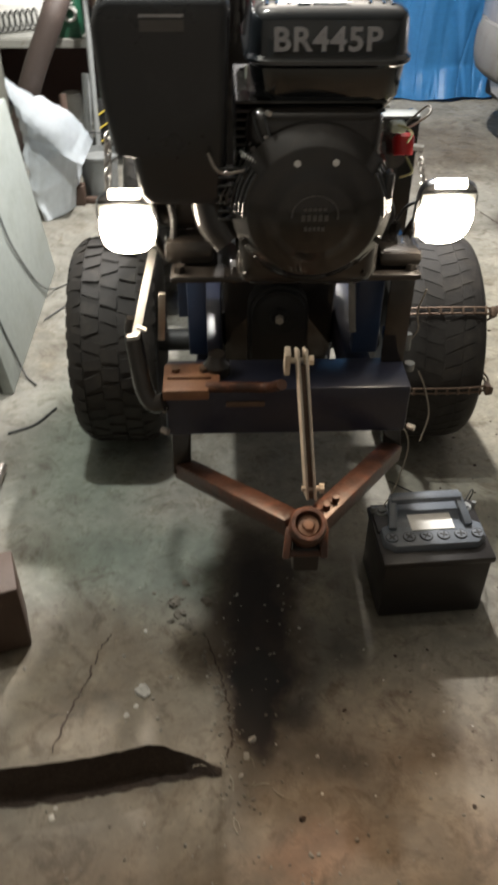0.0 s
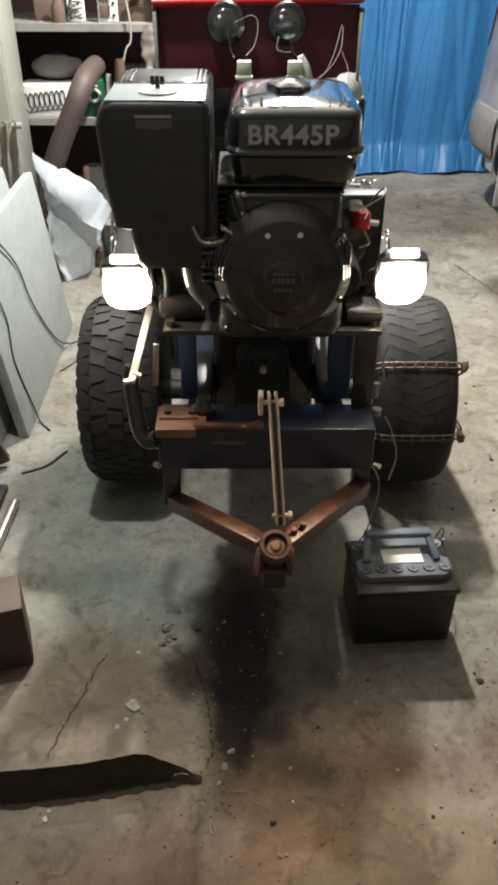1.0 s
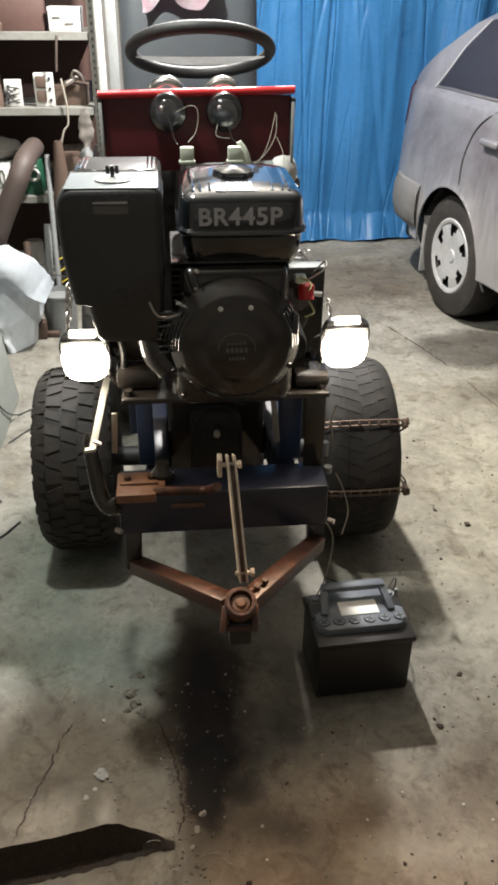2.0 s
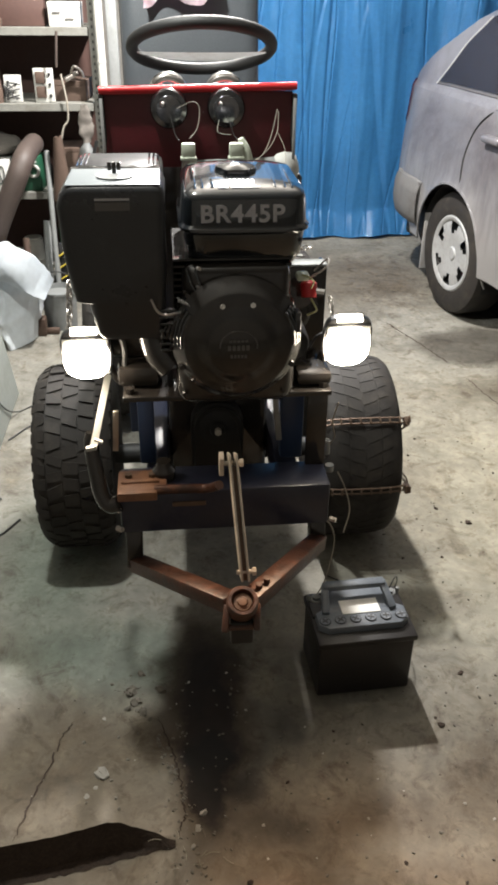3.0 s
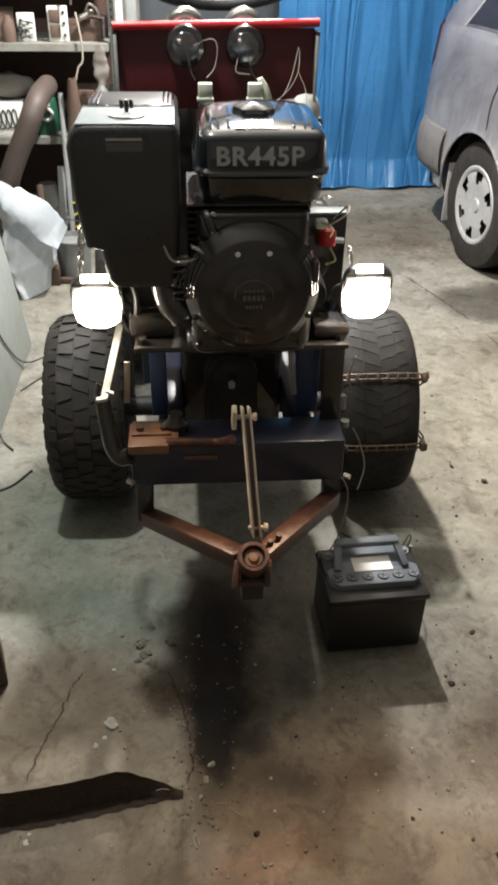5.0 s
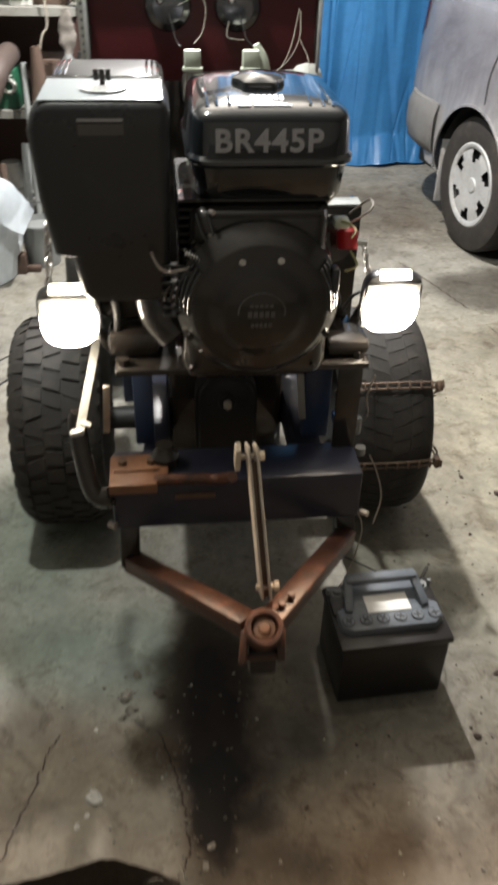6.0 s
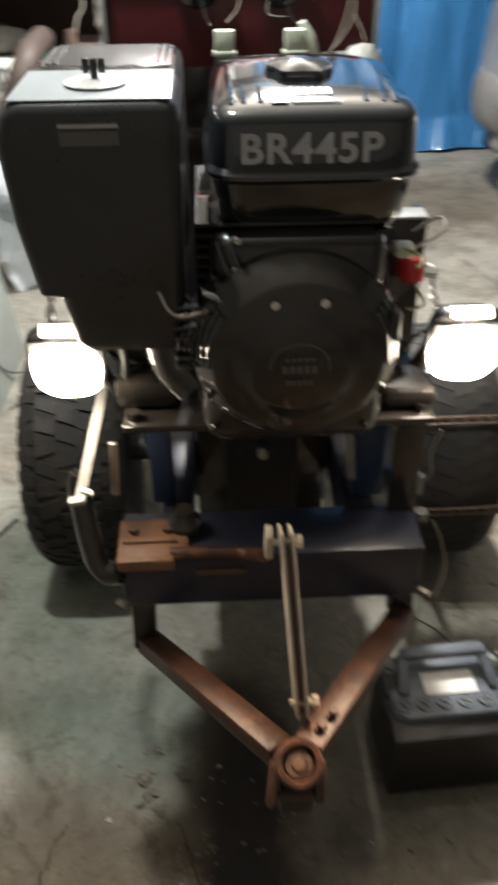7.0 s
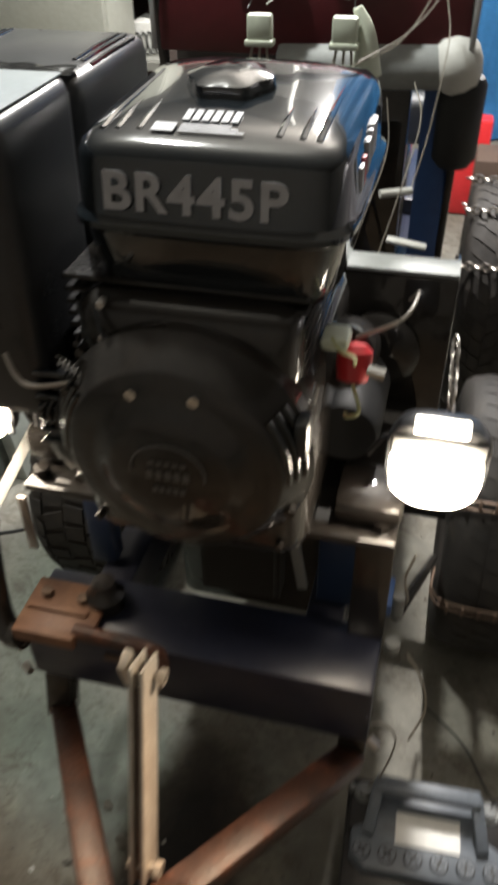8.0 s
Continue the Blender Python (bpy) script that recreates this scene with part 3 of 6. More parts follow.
# ---- blue curtain ----
def curtain(u, v):
    x = lerp(0.05, 3.4, u)
    z = lerp(0.012, 2.75, v)
    fold = 0.05 * math.sin(x * 9 + 1.3 * noise.noise((x * 1.7, 0, 0)) * 3) + 0.03 * noise.noise((x * 7, z * 0.35, 2)) + 0.015 * noise.noise((x * 16, z * 1.2, 5))
    fold += 0.035 * noise.noise((x * 3, z * 2.6, 9)) * (1 - v) ** 2
    crease = abs(noise.noise((x * 6.5 + 0.5 * z, z * 0.22, 11))) + 0.6 * abs(noise.noise((x * 15 - 0.4 * z, z * 0.5, 14)))
    fold += 0.018 * max(0.0, 1 - abs(noise.noise((x * 4.2 + 0.25 * z, z * 0.2, 21))) / 0.045) + 0.012 * max(0.0, 1 - abs(noise.noise((x * 8 - 0.5 * z, z * 0.6, 31))) / 0.06)
    fold += 0.022 * (0.35 - crease) + 0.006 * (0.3 - abs(noise.noise((x * 9, z * 9, 4))))
    y = 4.16 + fold * (0.6 + 0.4 * v)
    if v < 0.06:
        y -= (0.06 - v) * (1.2 + 1.0 * noise.noise((x * 5, 1, 1)))
        z += 0.02 * noise.noise((x * 4, 0, 3)) + 0.006
    return Vector((x, y, max(z, 0.006)))


bm = B()
sheet(bm, curtain, 640, 110)
thick(bm, 0.002)
single("curtain", bm, TARP, "creased blue plastic tarpaulin curtain hanging to the floor", "curtain")
bm = cyl(B(), (0.0, 4.18, 2.77), (3.5, 4.18, 2.77), 0.012)
single("curtain_rail", bm, STEEL, "thin steel rail carrying the blue curtain", "rail")

# ---- hanging lamps ----
for lx, ly, lz in LAMPS:
    LM = Matrix.Translation((lx, ly, lz))
    t = thing("pendant_lamp", (lx, ly, lz), "white bulb hanging on a black cable, lit", "pendant lamp", "hanging lamps")
    part("bulb", lathe(B(), [(0.0, -0.075), (0.018, -0.070), (0.032, -0.05), (0.034, -0.03), (0.026, -0.008), (0.014, 0.01), (0.013, 0.02)], LM, 24), TUBE, t, "lit glass bulb")
    part("socket", lathe(B(), [(0.0, 0.07), (0.010, 0.068), (0.018, 0.055), (0.019, 0.02), (0.014, 0.012)], LM, 20), BLACKTRIM, t)
    part("cord", cyl(B(), (lx, ly, lz + 0.06), (lx, ly, 3.0), 0.003, seg=8), WIRE, t)

# ---- parked car ----
HUBS = (0.06, 2.54)
FWD = radians(-80.5)
CAR = Matrix.Translation((2.16, 2.92, 0)) @ Matrix.Rotation(FWD, 4, "Z")
car = thing("car", CAR, "dusty silver-grey estate car parked beside the blue curtain", "car")


def station(s):
    """Half widths and heights of the body's section at s metres ahead of the rear axle."""
    rear = max(0.0, min(1.0, (s + 0.84) / 0.30))
    w = 0.80 + 0.045 * math.sin(min(1, max(0, (s + 0.84) / 1.2)) * math.pi / 2)
    w *= 0.86 + 0.14 * math.sqrt(rear)
    front = max(0.0, min(1.0, (3.3 - s) / 0.5))
    w *= 0.8 + 0.2 * math.sqrt(front)
    if s < -0.10:
        roof = lerp(0.98, 1.40, max(0.0, min(1.0, (s + 0.84) / 0.62)) ** 0.75)
    elif s < 1.45:
        roof = 1.40 + 0.03 * math.sin((s + 0.1) / 1.55 * math.pi)
    elif s < 2.2:
        roof = lerp(1.40, 0.98, (s - 1.45) / 0.75)
    else:
        roof = lerp(0.98, 0.78, (s - 2.2) / 1.1)
    roof += 0.045 * max(0.0, min(1.0, (s + 0.45) / 0.7)) * (s < 2.0)
    belt = min(1.055 - 0.01 * s, roof - 0.03)
    k = (roof - belt) / 0.45
    low = lerp(0.36, 0.27, max(0.0, min(1.0, (s + 0.46) / 0.06)))
    return [(w * 0.93, low), (w * 0.985, max(0.30, low + 0.02)), (w, 0.46), (w * 1.0, 0.62), (w * 0.985, 0.78), (w * 0.955, belt - 0.03), (w * 0.93, belt), (w * (0.93 - 0.11 * k), lerp(belt, roof, 0.55)), (w * (0.93 - 0.2 * k), lerp(belt, roof, 0.9)), (w * (0.93 - 0.32 * k), roof), (0, roof + 0.03 * min(1, k))]


def body_point(s, side, j):
    """j runs along the section with fractions between its corners."""
    st = station(s)
    i = min(len(st) - 2, int(j))
    a, b = st[i], st[i + 1]
    return Vector((s, side * lerp(a[0], b[0], j - i), lerp(a[1], b[1], j - i)))


bm = B()
NS, SUB = 104, 4
ss = [-0.84 + (3.3 + 0.84) * i / NS for i in range(NS + 1)]
js = [k / SUB for k in range(10 * SUB + 1)]
for side in (-1, 1):
    grid = [[bm.verts.new(body_point(s, side, j)) for j in js] for s in ss]
    for hub in HUBS:
        for i in range(NS + 1):
            for v in grid[i]:
                dx, dz = v.co.x - hub, v.co.z - 0.31
                r = math.hypot(dx, dz)
                if 0.30 < r < 0.385 and v.co.z < 0.75:
                    v.co.x, v.co.z = hub + dx / r * 0.345, 0.31 + dz / r * 0.345
                    v.co.y += side * 0.012
    for i in range(NS):
        for j in range(len(js) - 1):
            q = (grid[i][j], grid[i + 1][j], grid[i + 1][j + 1], grid[i][j + 1])
            c = sum((v.co for v in q), Vector()) / 4
            if any(math.hypot(c.x - h, c.z - 0.31) < 0.335 for h in HUBS):
                continue
            try:
                bm.faces.new(q)
            except ValueError:
                pass
    for i, flip in ((0, 1), (NS, 0)):
        bm.faces.new(grid[i] + [bm.verts.new((ss[i], 0, 0.20))])
bmesh.ops.remove_doubles(bm, verts=bm.verts[:], dist=0.002)
bmesh.ops.delete(bm, geom=[v for v in bm.verts if not v.link_faces], context="VERTS")
bmesh.ops.transform(bm, matrix=CAR, verts=bm.verts[:])
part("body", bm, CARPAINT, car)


def side_patch(name, corners, proud, material, parent, label="", side=-1, n=10):
    """A panel laid over the body's side between four (s, section) corners."""
    bm = B()

    def at(u, v):
        (a, b), (c, d), (e, f), (g, h) = corners
        s = lerp(lerp(a, c, u), lerp(g, e, u), v)
        j = lerp(lerp(b, d, u), lerp(h, f, u), v)
        p = body_point(s, side, j)
        return CAR @ (p + Vector((0, side * proud, 0.0)))
    sheet(bm, at, n, n)
    thick(bm, 0.004)
    return part(name, bm, material, parent, label)


side_patch("side_window", [(-0.355, 6.15), (0.42, 6.15), (0.42, 8.0), (-0.105, 8.0)], 0.006, WINDOW, car, "dark rear side window")
side_patch("door_window", [(0.50, 6.1), (1.30, 6.1), (1.22, 8.0), (0.50, 8.0)], 0.006, WINDOW, car, "dark door window")
side_patch("window_trim", [(-0.385, 6.09), (1.32, 6.09), (1.32, 6.12), (-0.385, 6.12)], 0.006, STEEL, car)
edge = [CAR @ (body_point(lerp(-0.375, -0.115, k / 8), -1, lerp(6.08, 8.0, k / 8)) + Vector((0, -0.006, 0))) for k in range(9)]
part("window_trim", tube(B(), edge, 0.0035, 8, 2), HUBCAP, car, "pale metal edge of the rear window")
side_patch("tail_lamp", [(-0.835, 4.25), (-0.71, 4.35), (-0.68, 6.1), (-0.81, 5.9)], 0.006, TAIL, car, "red tail lamp lens")
for s0 in (1.34,):
    side_patch("door_gap", [(s0, 1.0), (s0 + 0.008, 1.0), (s0 + 0.008, 6.0), (s0, 6.0)], 0.002, BLACKTRIM, car, "dark gap of the door", n=12)
gap = []
for s, z in ((0.34, 1.05), (0.24, 1.0), (0.165, 0.94), (0.125, 0.87), (0.105, 0.78), (0.12, 0.67)):
    st = station(s)
    y = next((lerp(p[0], q[0], (z - p[1]) / (q[1] - p[1])) for p, q in zip(st, st[1:]) if p[1] <= z <= q[1]), st[0][0])
    gap.append(CAR @ Vector((s, -y - 0.001, z)))
part("door_gap", tube(B(), gap, 0.0045, 6, 6), BLACKTRIM, car, "dark gap of the door")
bm = B()
box(bm, (0.27, -0.856, 0.895), (0.42, -0.80, 0.925), 0.010, 3, CAR)
part("door_handle", bm, CARPAINT, car, "silver door handle")
bm = B()
def bumper(u, v):
    a = lerp(-math.pi / 2, math.pi / 2, u)
    prof = [(0.0, 0.34), (0.045, 0.37), (0.062, 0.44), (0.06, 0.54), (0.04, 0.595), (0.0, 0.605)]
    k = v * (len(prof) - 1)
    i = min(len(prof) - 2, int(k))
    o, z = lerp(prof[i][0], prof[i + 1][0], k - i), lerp(prof[i][1], prof[i + 1][1], k - i)
    y = math.sin(a)
    c = math.cos(a)
    return CAR @ Vector((-0.295 - (0.525 + o) * abs(c) ** 0.55, math.copysign(abs(y) ** 0.45, y) * (0.80 + o * 0.9), z))
sheet(bm, bumper, 48, 14)
thick(bm, 0.02)
part("bumper", bm, BUMPER, car, "dirty grey rear bumper")
for s0 in HUBS:
    for side in (-1, 1):
        c = CAR @ Vector((s0, side * 0.72, 0.31))
        ax = CAR.to_3x3() @ Vector((0, side, 0))
        m = Matrix.Translation(c) @ ax.to_track_quat("Z", "Y").to_matrix().to_4x4()
        liner = B()
        def arch(u, v):
            a = radians(lerp(-18, 198, u))
            return CAR @ Vector((s0 + 0.349 * math.cos(a), side * lerp(0.55, 0.80, v), 0.31 + 0.349 * math.sin(a)))
        sheet(liner, arch, 32, 3)
        lathe(liner, [(0.345, -0.165), (0.10, -0.17)], m, 40)
        part("wheel_arch", liner, BLACKTRIM, car, "dark inner wheel arch")
        lip = []
        for k in range(25):
            a = radians(lerp(-12, 192, k / 24))
            s, z = s0 + 0.352 * math.cos(a), 0.31 + 0.352 * math.sin(a)
            st = station(s)
            y = next((lerp(p[0], q[0], (z - p[1]) / (q[1] - p[1])) for p, q in zip(st, st[1:]) if p[1] <= z <= q[1]), st[0][0])
            lip.append(CAR @ Vector((s, side * (y + 0.006), z)))
        part("arch_lip", tube(B(), lip, 0.005, 8, 2), CARPAINT, car, "flared lip of the wheel arch")
        tyre = B()
        lathe(tyre, [(0.17, -0.10), (0.24, -0.11), (0.29, -0.10), (0.31, -0.07), (0.31, 0.055), (0.298, 0.08), (0.25, 0.096), (0.185, 0.085), (0.172, 0.06)], m, 56)
        tyreob = part("wheel", tyre, RUBBER, car, "dusty black car tyre")
        cap = B()
        cover_rings = [(0.0, 0.080), (0.030, 0.080), (0.036, 0.074), (0.070, 0.078), (0.105, 0.083), (0.128, 0.085), (0.163, 0.082), (0.172, 0.090), (0.186, 0.091), (0.197, 0.082), (0.199, 0.062)]
        grid = [[cap.verts.new(m @ Vector((r * math.cos(a), r * math.sin(a), h))) for r, h in cover_rings] for a in [2 * math.pi * k / 72 for k in range(72)]]
        for k in range(72):
            for q in range(len(cover_rings) - 1):
                if q == 5 and k % 12 in (3, 4, 5, 6, 7) or q == 4 and k % 12 in (5, 6, 7):
                    continue
                cap.faces.new((grid[k][q], grid[(k + 1) % 72][q], grid[(k + 1) % 72][q + 1], grid[k][q + 1]))
        bmesh.ops.remove_doubles(cap, verts=cap.verts[:], dist=1e-5)
        cover = part("wheel_cover", cap, HUBCAP, car, "dirty silver plastic wheel cover with six small openings")
        back = B()
        lathe(back, [(0.0, 0.05), (0.19, 0.05)], m, 32)
        part("rim", back, BLACKTRIM, tyreob)

for side in (-1, 1):
    flap = box(B(), (HUBS[0] - 0.335, side * 0.70 - 0.10, 0.13), (HUBS[0] - 0.323, side * 0.70 + 0.10, 0.44), 0.004, 2, CAR)
    part("mud_flap", flap, BUMPER, car, "dusty grey mud flap behind the wheel")

part("rear_valance", box(B(), (-0.74, -0.68, 0.20), (HUBS[0] - 0.335, 0.68, 0.42), 0.02, 2, CAR), BLACKTRIM, car, "dark underside behind the rear wheels")

# ---- shelf unit behind the tractor ----
SX0, SX1, SY0, SY1 = -1.25, -0.40, 3.0, 3.42
shelf = thing("shelf_unit", (SX0, SY0, 0), "cream-painted metal garage shelf crowded with odds and ends", "shelf")
SHELVES = (0.18, 0.58, 0.995, 1.32, 1.66)
for z in SHELVES:
    bm = box(B(), (SX0, SY0, z - 0.002), (SX1, SY1, z + 0.004), 0.001, 1)
    box(bm, (SX0, SY0 - 0.004, z - 0.03), (SX1, SY0, z + 0.004), 0.001, 1)
    part("shelf", bm, SHELFWHITE, shelf)
for x, y in ((SX0 - 0.02, SY0), (SX1 + 0.005, SY0), (SX0 - 0.02, SY1 - 0.03), (SX1 + 0.005, SY1 - 0.03)):
    bm = box(B(), (x, y - 0.012, 0.004), (x + 0.034, y - 0.008, 1.95), 0.001, 1)
    box(bm, (x + 0.030, y - 0.012, 0.004), (x + 0.034, y + 0.03, 1.95), 0.001, 1)
    post = part("post", bm, SHELFWHITE, shelf, "slotted steel shelf post")
    hb = B()
    for k in range(60):
        box(hb, (x + 0.012, y - 0.0135, 0.05 + k * 0.031), (x + 0.02, y - 0.0115, 0.062 + k * 0.031))
    part("slots", hb, BLACKTRIM, post)
part("back_panel", box(B(), (SX0, SY1, 0.1), (SX1, SY1 + 0.012, 1.95), 0.002, 1), BROWN, shelf, "dark brown hardboard back")


def carton(name, lo, hi, material, label, turn=0.0, flaps=True):
    lo, hi = Vector(lo), Vector(hi)
    mid = (lo + hi) / 2
    m = Matrix.Translation((mid.x, mid.y, 0)) @ Matrix.Rotation(radians(turn), 4, "Z") @ Matrix.Translation((-mid.x, -mid.y, 0))
    t = thing(name, (mid.x, mid.y, lo.z), label, "box")
    part("carton_body", box(B(), lo, hi, 0.004, 2, m), material, t)
    if flaps:
        part("lid_edge", box(B(), (lo.x - 0.002, lo.y - 0.002, hi.z - 0.02), (hi.x + 0.002, hi.y + 0.002, hi.z + 0.002), 0.002, 1, m), material, t)
    return t, m


# lower shelf: box with printed springs, green tin
Z = SHELVES[1] + 0.004
t, m = carton("spring_box", (-1.09, 3.02, Z), (-0.852, 3.2, Z + 0.143), WHITE, "white carton printed with a dark coil spring", 2, False)
bm = tube(B(), [Vector((lerp(-1.072, -0.868, q / 96) + 0.017 * math.cos(q * math.pi / 6), 3.0165, Z + lerp(0.064, 0.084, q / 96) + 0.042 * math.sin(q * math.pi / 6))) for q in range(97)], 0.0027, 6, 2)
bmesh.ops.transform(bm, matrix=m, verts=bm.verts[:])
part("printed_spring", bm, WIRE, t)
t, m = carton("green_carton", (-0.79, 3.03, Z), (-0.69, 3.16, Z + 0.165), GREEN, "dark green carton with a white ring printed on it", -3, False)
part("printed_ring", tube(B(), ring_of((-0.729, 3.026, Z + 0.098), 0.026, (0, 1, 0)), 0.008, 8, 2, True), WHITE, t)
part("printed_bar", box(B(), (-0.748, 3.022, Z + 0.138), (-0.71, 3.03, Z + 0.146)), WHITE, t)
t, m = carton("brown_carton", (-0.62, 3.06, Z), (-0.47, 3.3, Z + 0.2), CARD, "worn brown cardboard box on the shelf", 6)
bm = B()
sheet(bm, lambda u, v: Vector((-0.93 + 0.13 * math.cos(u * 6.283) * math.sin(v * 3.14159) * (1 + 0.15 * noise.noise((u * 5, v * 4, 0))), 3.2 + 0.10 * math.sin(u * 6.283) * math.sin(v * 3.14159), Z + 0.145 + 0.055 * (1 - math.cos(v * 3.14159)) * (1 + 0.3 * noise.noise((u * 4, v * 5, 3))))), 24, 14)
bmesh.ops.remove_doubles(bm, verts=bm.verts[:], dist=0.001)
single("rag", bm, RAG, "grey crumpled rag bundle on top of the spring carton", "rag")
bm = B()
lathe(bm, [(0.0, 0), (0.05, 0), (0.05, 0.11), (0.044, 0.125), (0.02, 0.14), (0.018, 0.17), (0.0, 0.17)], Matrix.Translation((-0.455, 3.04, Z)) @ Matrix.Diagonal((0.8, 0.8, 1.6, 1)), 24)
single("spray_bottle", bm, GREYMETAL, "small grey bottle standing on the shelf", "bottle")

# middle shelf: switch panel, boards, tools
Z = SHELVES[2] + 0.004
t = thing("switch_panel", (-0.66, 3.04, Z), "cream electrical switch panel with tangled cables", "switch panel")
part("plate", box(B(), (-0.82, 3.05, Z), (-0.74, 3.07, Z + 0.12), 0.004), WHITE, t)
part("plate", box(B(), (-0.678, 3.04, Z), (-0.585, 3.06, Z + 0.15), 0.004), WHITE, t)
for z in (0.022, 0.086):
    part("terminal_block", box(B(), (-0.668, 3.028, Z + z), (-0.622, 3.041, Z + z + 0.05), 0.003), CARD, t, "small brown terminal block")
for x, z in ((-0.80, 0.09), (-0.603, 0.03), (-0.603, 0.08), (-0.603, 0.125)):
    part("screw", cyl(B(), (x, 3.034, Z + z), (x, 3.045, Z + z), 0.007, seg=12), BLACKTRIM, t)
bm = B()
random.seed(5)
for k in range(5):
    tube(bm, [(-0.79 + random.uniform(-0.03, 0.05), 3.03, Z + random.uniform(0.01, 0.09)) for _ in range(5)], 0.003, 6, 5)
part("cable", bm, WIRE, t)
t, m = carton("flat_carton", (-0.585, 3.08, Z), (-0.43, 3.3, Z + 0.09), CARD, "low brown cardboard box on the shelf", -4)
t, m = carton("small_carton", (-1.0, 3.1, Z), (-0.86, 3.3, Z + 0.12), CARD, "small scuffed brown box on the shelf", 10)
bm = B()
bars(bm, (-0.53, 3.03, Z + 0.10), (-0.47, 3.06, Z + 0.13), 0.03, 0.02, 0.006)
tube(bm, [(-0.50, 3.05, Z + 0.13), (-0.48, 3.02, Z + 0.16), (-0.45, 3.03, Z + 0.14), (-0.44, 3.04, Z + 0.11)], 0.006, 8)
single("metal_bracket", bm, STEEL, "small bright metal bracket lying on a carton", "bracket")
bm = B()
lathe(bm, [(0, 0), (0.032, 0), (0.034, 0.06), (0.02, 0.09), (0.012, 0.11), (0, 0.11)], Matrix.Translation((-0.86, 3.04, Z + 0.0)), 20)
single("funnel_cap", bm, CARD, "tan plastic cap on the shelf", "cap")

# upper shelf
Z = SHELVES[3] + 0.004
t, m = carton("white_carton", (-0.575, 3.02, Z), (-0.43, 3.16, Z + 0.10), WHITE, "white printed carton at the end of the shelf", 0)
part("print_mark", box(B(), (-0.50, 3.016, Z + 0.03), (-0.46, 3.019, Z + 0.036)), PRINT, t)
part("print_mark", box(B(), (-0.555, 3.016, Z + 0.055), (-0.52, 3.019, Z + 0.062)), PRINT, t)
t, m = carton("red_brown_carton", (-0.83, 3.04, Z), (-0.60, 3.25, Z + 0.16), BROWN, "dark red-brown carton on the upper shelf", 3)
bm = B()
lathe(bm, [(0, 0), (0.05, 0), (0.055, 0.03), (0.03, 0.055), (0, 0.06)], Matrix.Translation((-0.84, 3.02, Z)), 20)
single("orange_tin", bm, CARD, "squat orange-brown tin on the upper shelf", "tin")
for name, x, z0, r, h, mt, lb in (("grey_tin", -0.93, SHELVES[3], 0.05, 0.12, GREYMETAL, "grey paint tin on the upper shelf"), ("dark_tin", -0.70, SHELVES[1], 0.045, 0.1, BLACKTRIM, "dark oil tin on the lower shelf"),
                                  ("jar", -0.46, SHELVES[0], 0.05, 0.14, GREYMETAL, "grey tin on the bottom shelf"), ("bottle", -0.62, SHELVES[0], 0.04, 0.2, GREEN, "green bottle on the bottom shelf"), ("pale_tin", -0.80, SHELVES[0], 0.05, 0.12, WHITE, "pale tin on the bottom shelf")):
    bm = B()
    lathe(bm, [(0, 0), (r, 0), (r, h * 0.9), (r * 0.9, h * 0.94), (r * 0.9, h), (0, h)], Matrix.Translation((x, 3.2, z0 + 0.004)), 24)
    single(name, bm, mt, lb, "tin")

# hoses hanging from the shelves
for pts, r, mt, lb in (([(-0.54, 2.975, 1.13), (-0.53, 2.972, 1.067), (-0.523, 2.97, 1.006), (-0.526, 2.97, 0.93), (-0.548, 2.968, 0.90), (-0.564, 2.966, 0.85), (-0.585, 2.965, 0.75), (-0.57, 2.965, 0.6)], 0.0045, WHITEWIRE, "tan cable hanging in front of the shelf"),
                       ([(-0.54, 2.972, 1.31), (-0.548, 2.97, 1.24), (-0.556, 2.97, 1.16)], 0.006, DUCT, "thin brown rod hanging in front of the shelf"),
                       ([(-0.395, 2.93, 0.84), (-0.42, 2.93, 0.75), (-0.44, 2.94, 0.68), (-0.43, 2.94, 0.56), (-0.47, 2.95, 0.45)], 0.009, WIRE, "black hose hanging beside the shelf post")):
    single("hanging_hose", tube(B(), pts, r, 8), mt, lb, "hose")
bm = B()
sheet(bm, lambda u, v: Vector((-0.58 + 0.05 * math.cos(u * 6.283) * (0.4 + v * 0.6), 2.93 + 0.03 * math.sin(u * 6.283), 0.86 - 0.3 * v + 0.02 * noise.noise((u * 6, v * 5, 1)))), 18, 12)
single("work_glove", bm, CARD, "tan leather rag hanging from the shelf edge", "rag")
bm = B()
sheet(bm, lambda u, v: Vector((-0.442 + (0.014 + 0.022 * math.sin(v * 2.9)) * math.cos(u * 6.283) + 0.010 * noise.noise((u * 5, v * 6, 2)), 2.945 + 0.016 * math.sin(u * 6.283) + 0.008 * noise.noise((u * 4, v * 5, 7)), 1.0 - 0.17 * v)), 22, 18)
single("hanging_bag", bm, RAG, "crumpled grey plastic bag hanging from the shelf edge", "bag")
single("water_pipe", cyl(B(), (-0.345, 2.96, 0.0), (-0.345, 2.96, 2.99), 0.02, seg=20), WHITE, "white plastic pipe standing beside the shelf", "pipe")
bm = cyl(B(), (-0.345, 2.96, 1.18), (-0.345, 2.96, 1.19), 0.022, seg=20)
single("pipe_collar", bm, WHITE, "white collar on the plastic pipe", "pipe collar")
bm = box(B(), (-0.315, 3.02, 0.0), (-0.265, 3.06, 2.0), 0.004)
single("steel_upright", bm, GREYMETAL, "grey steel upright leaning by the wall", "post")
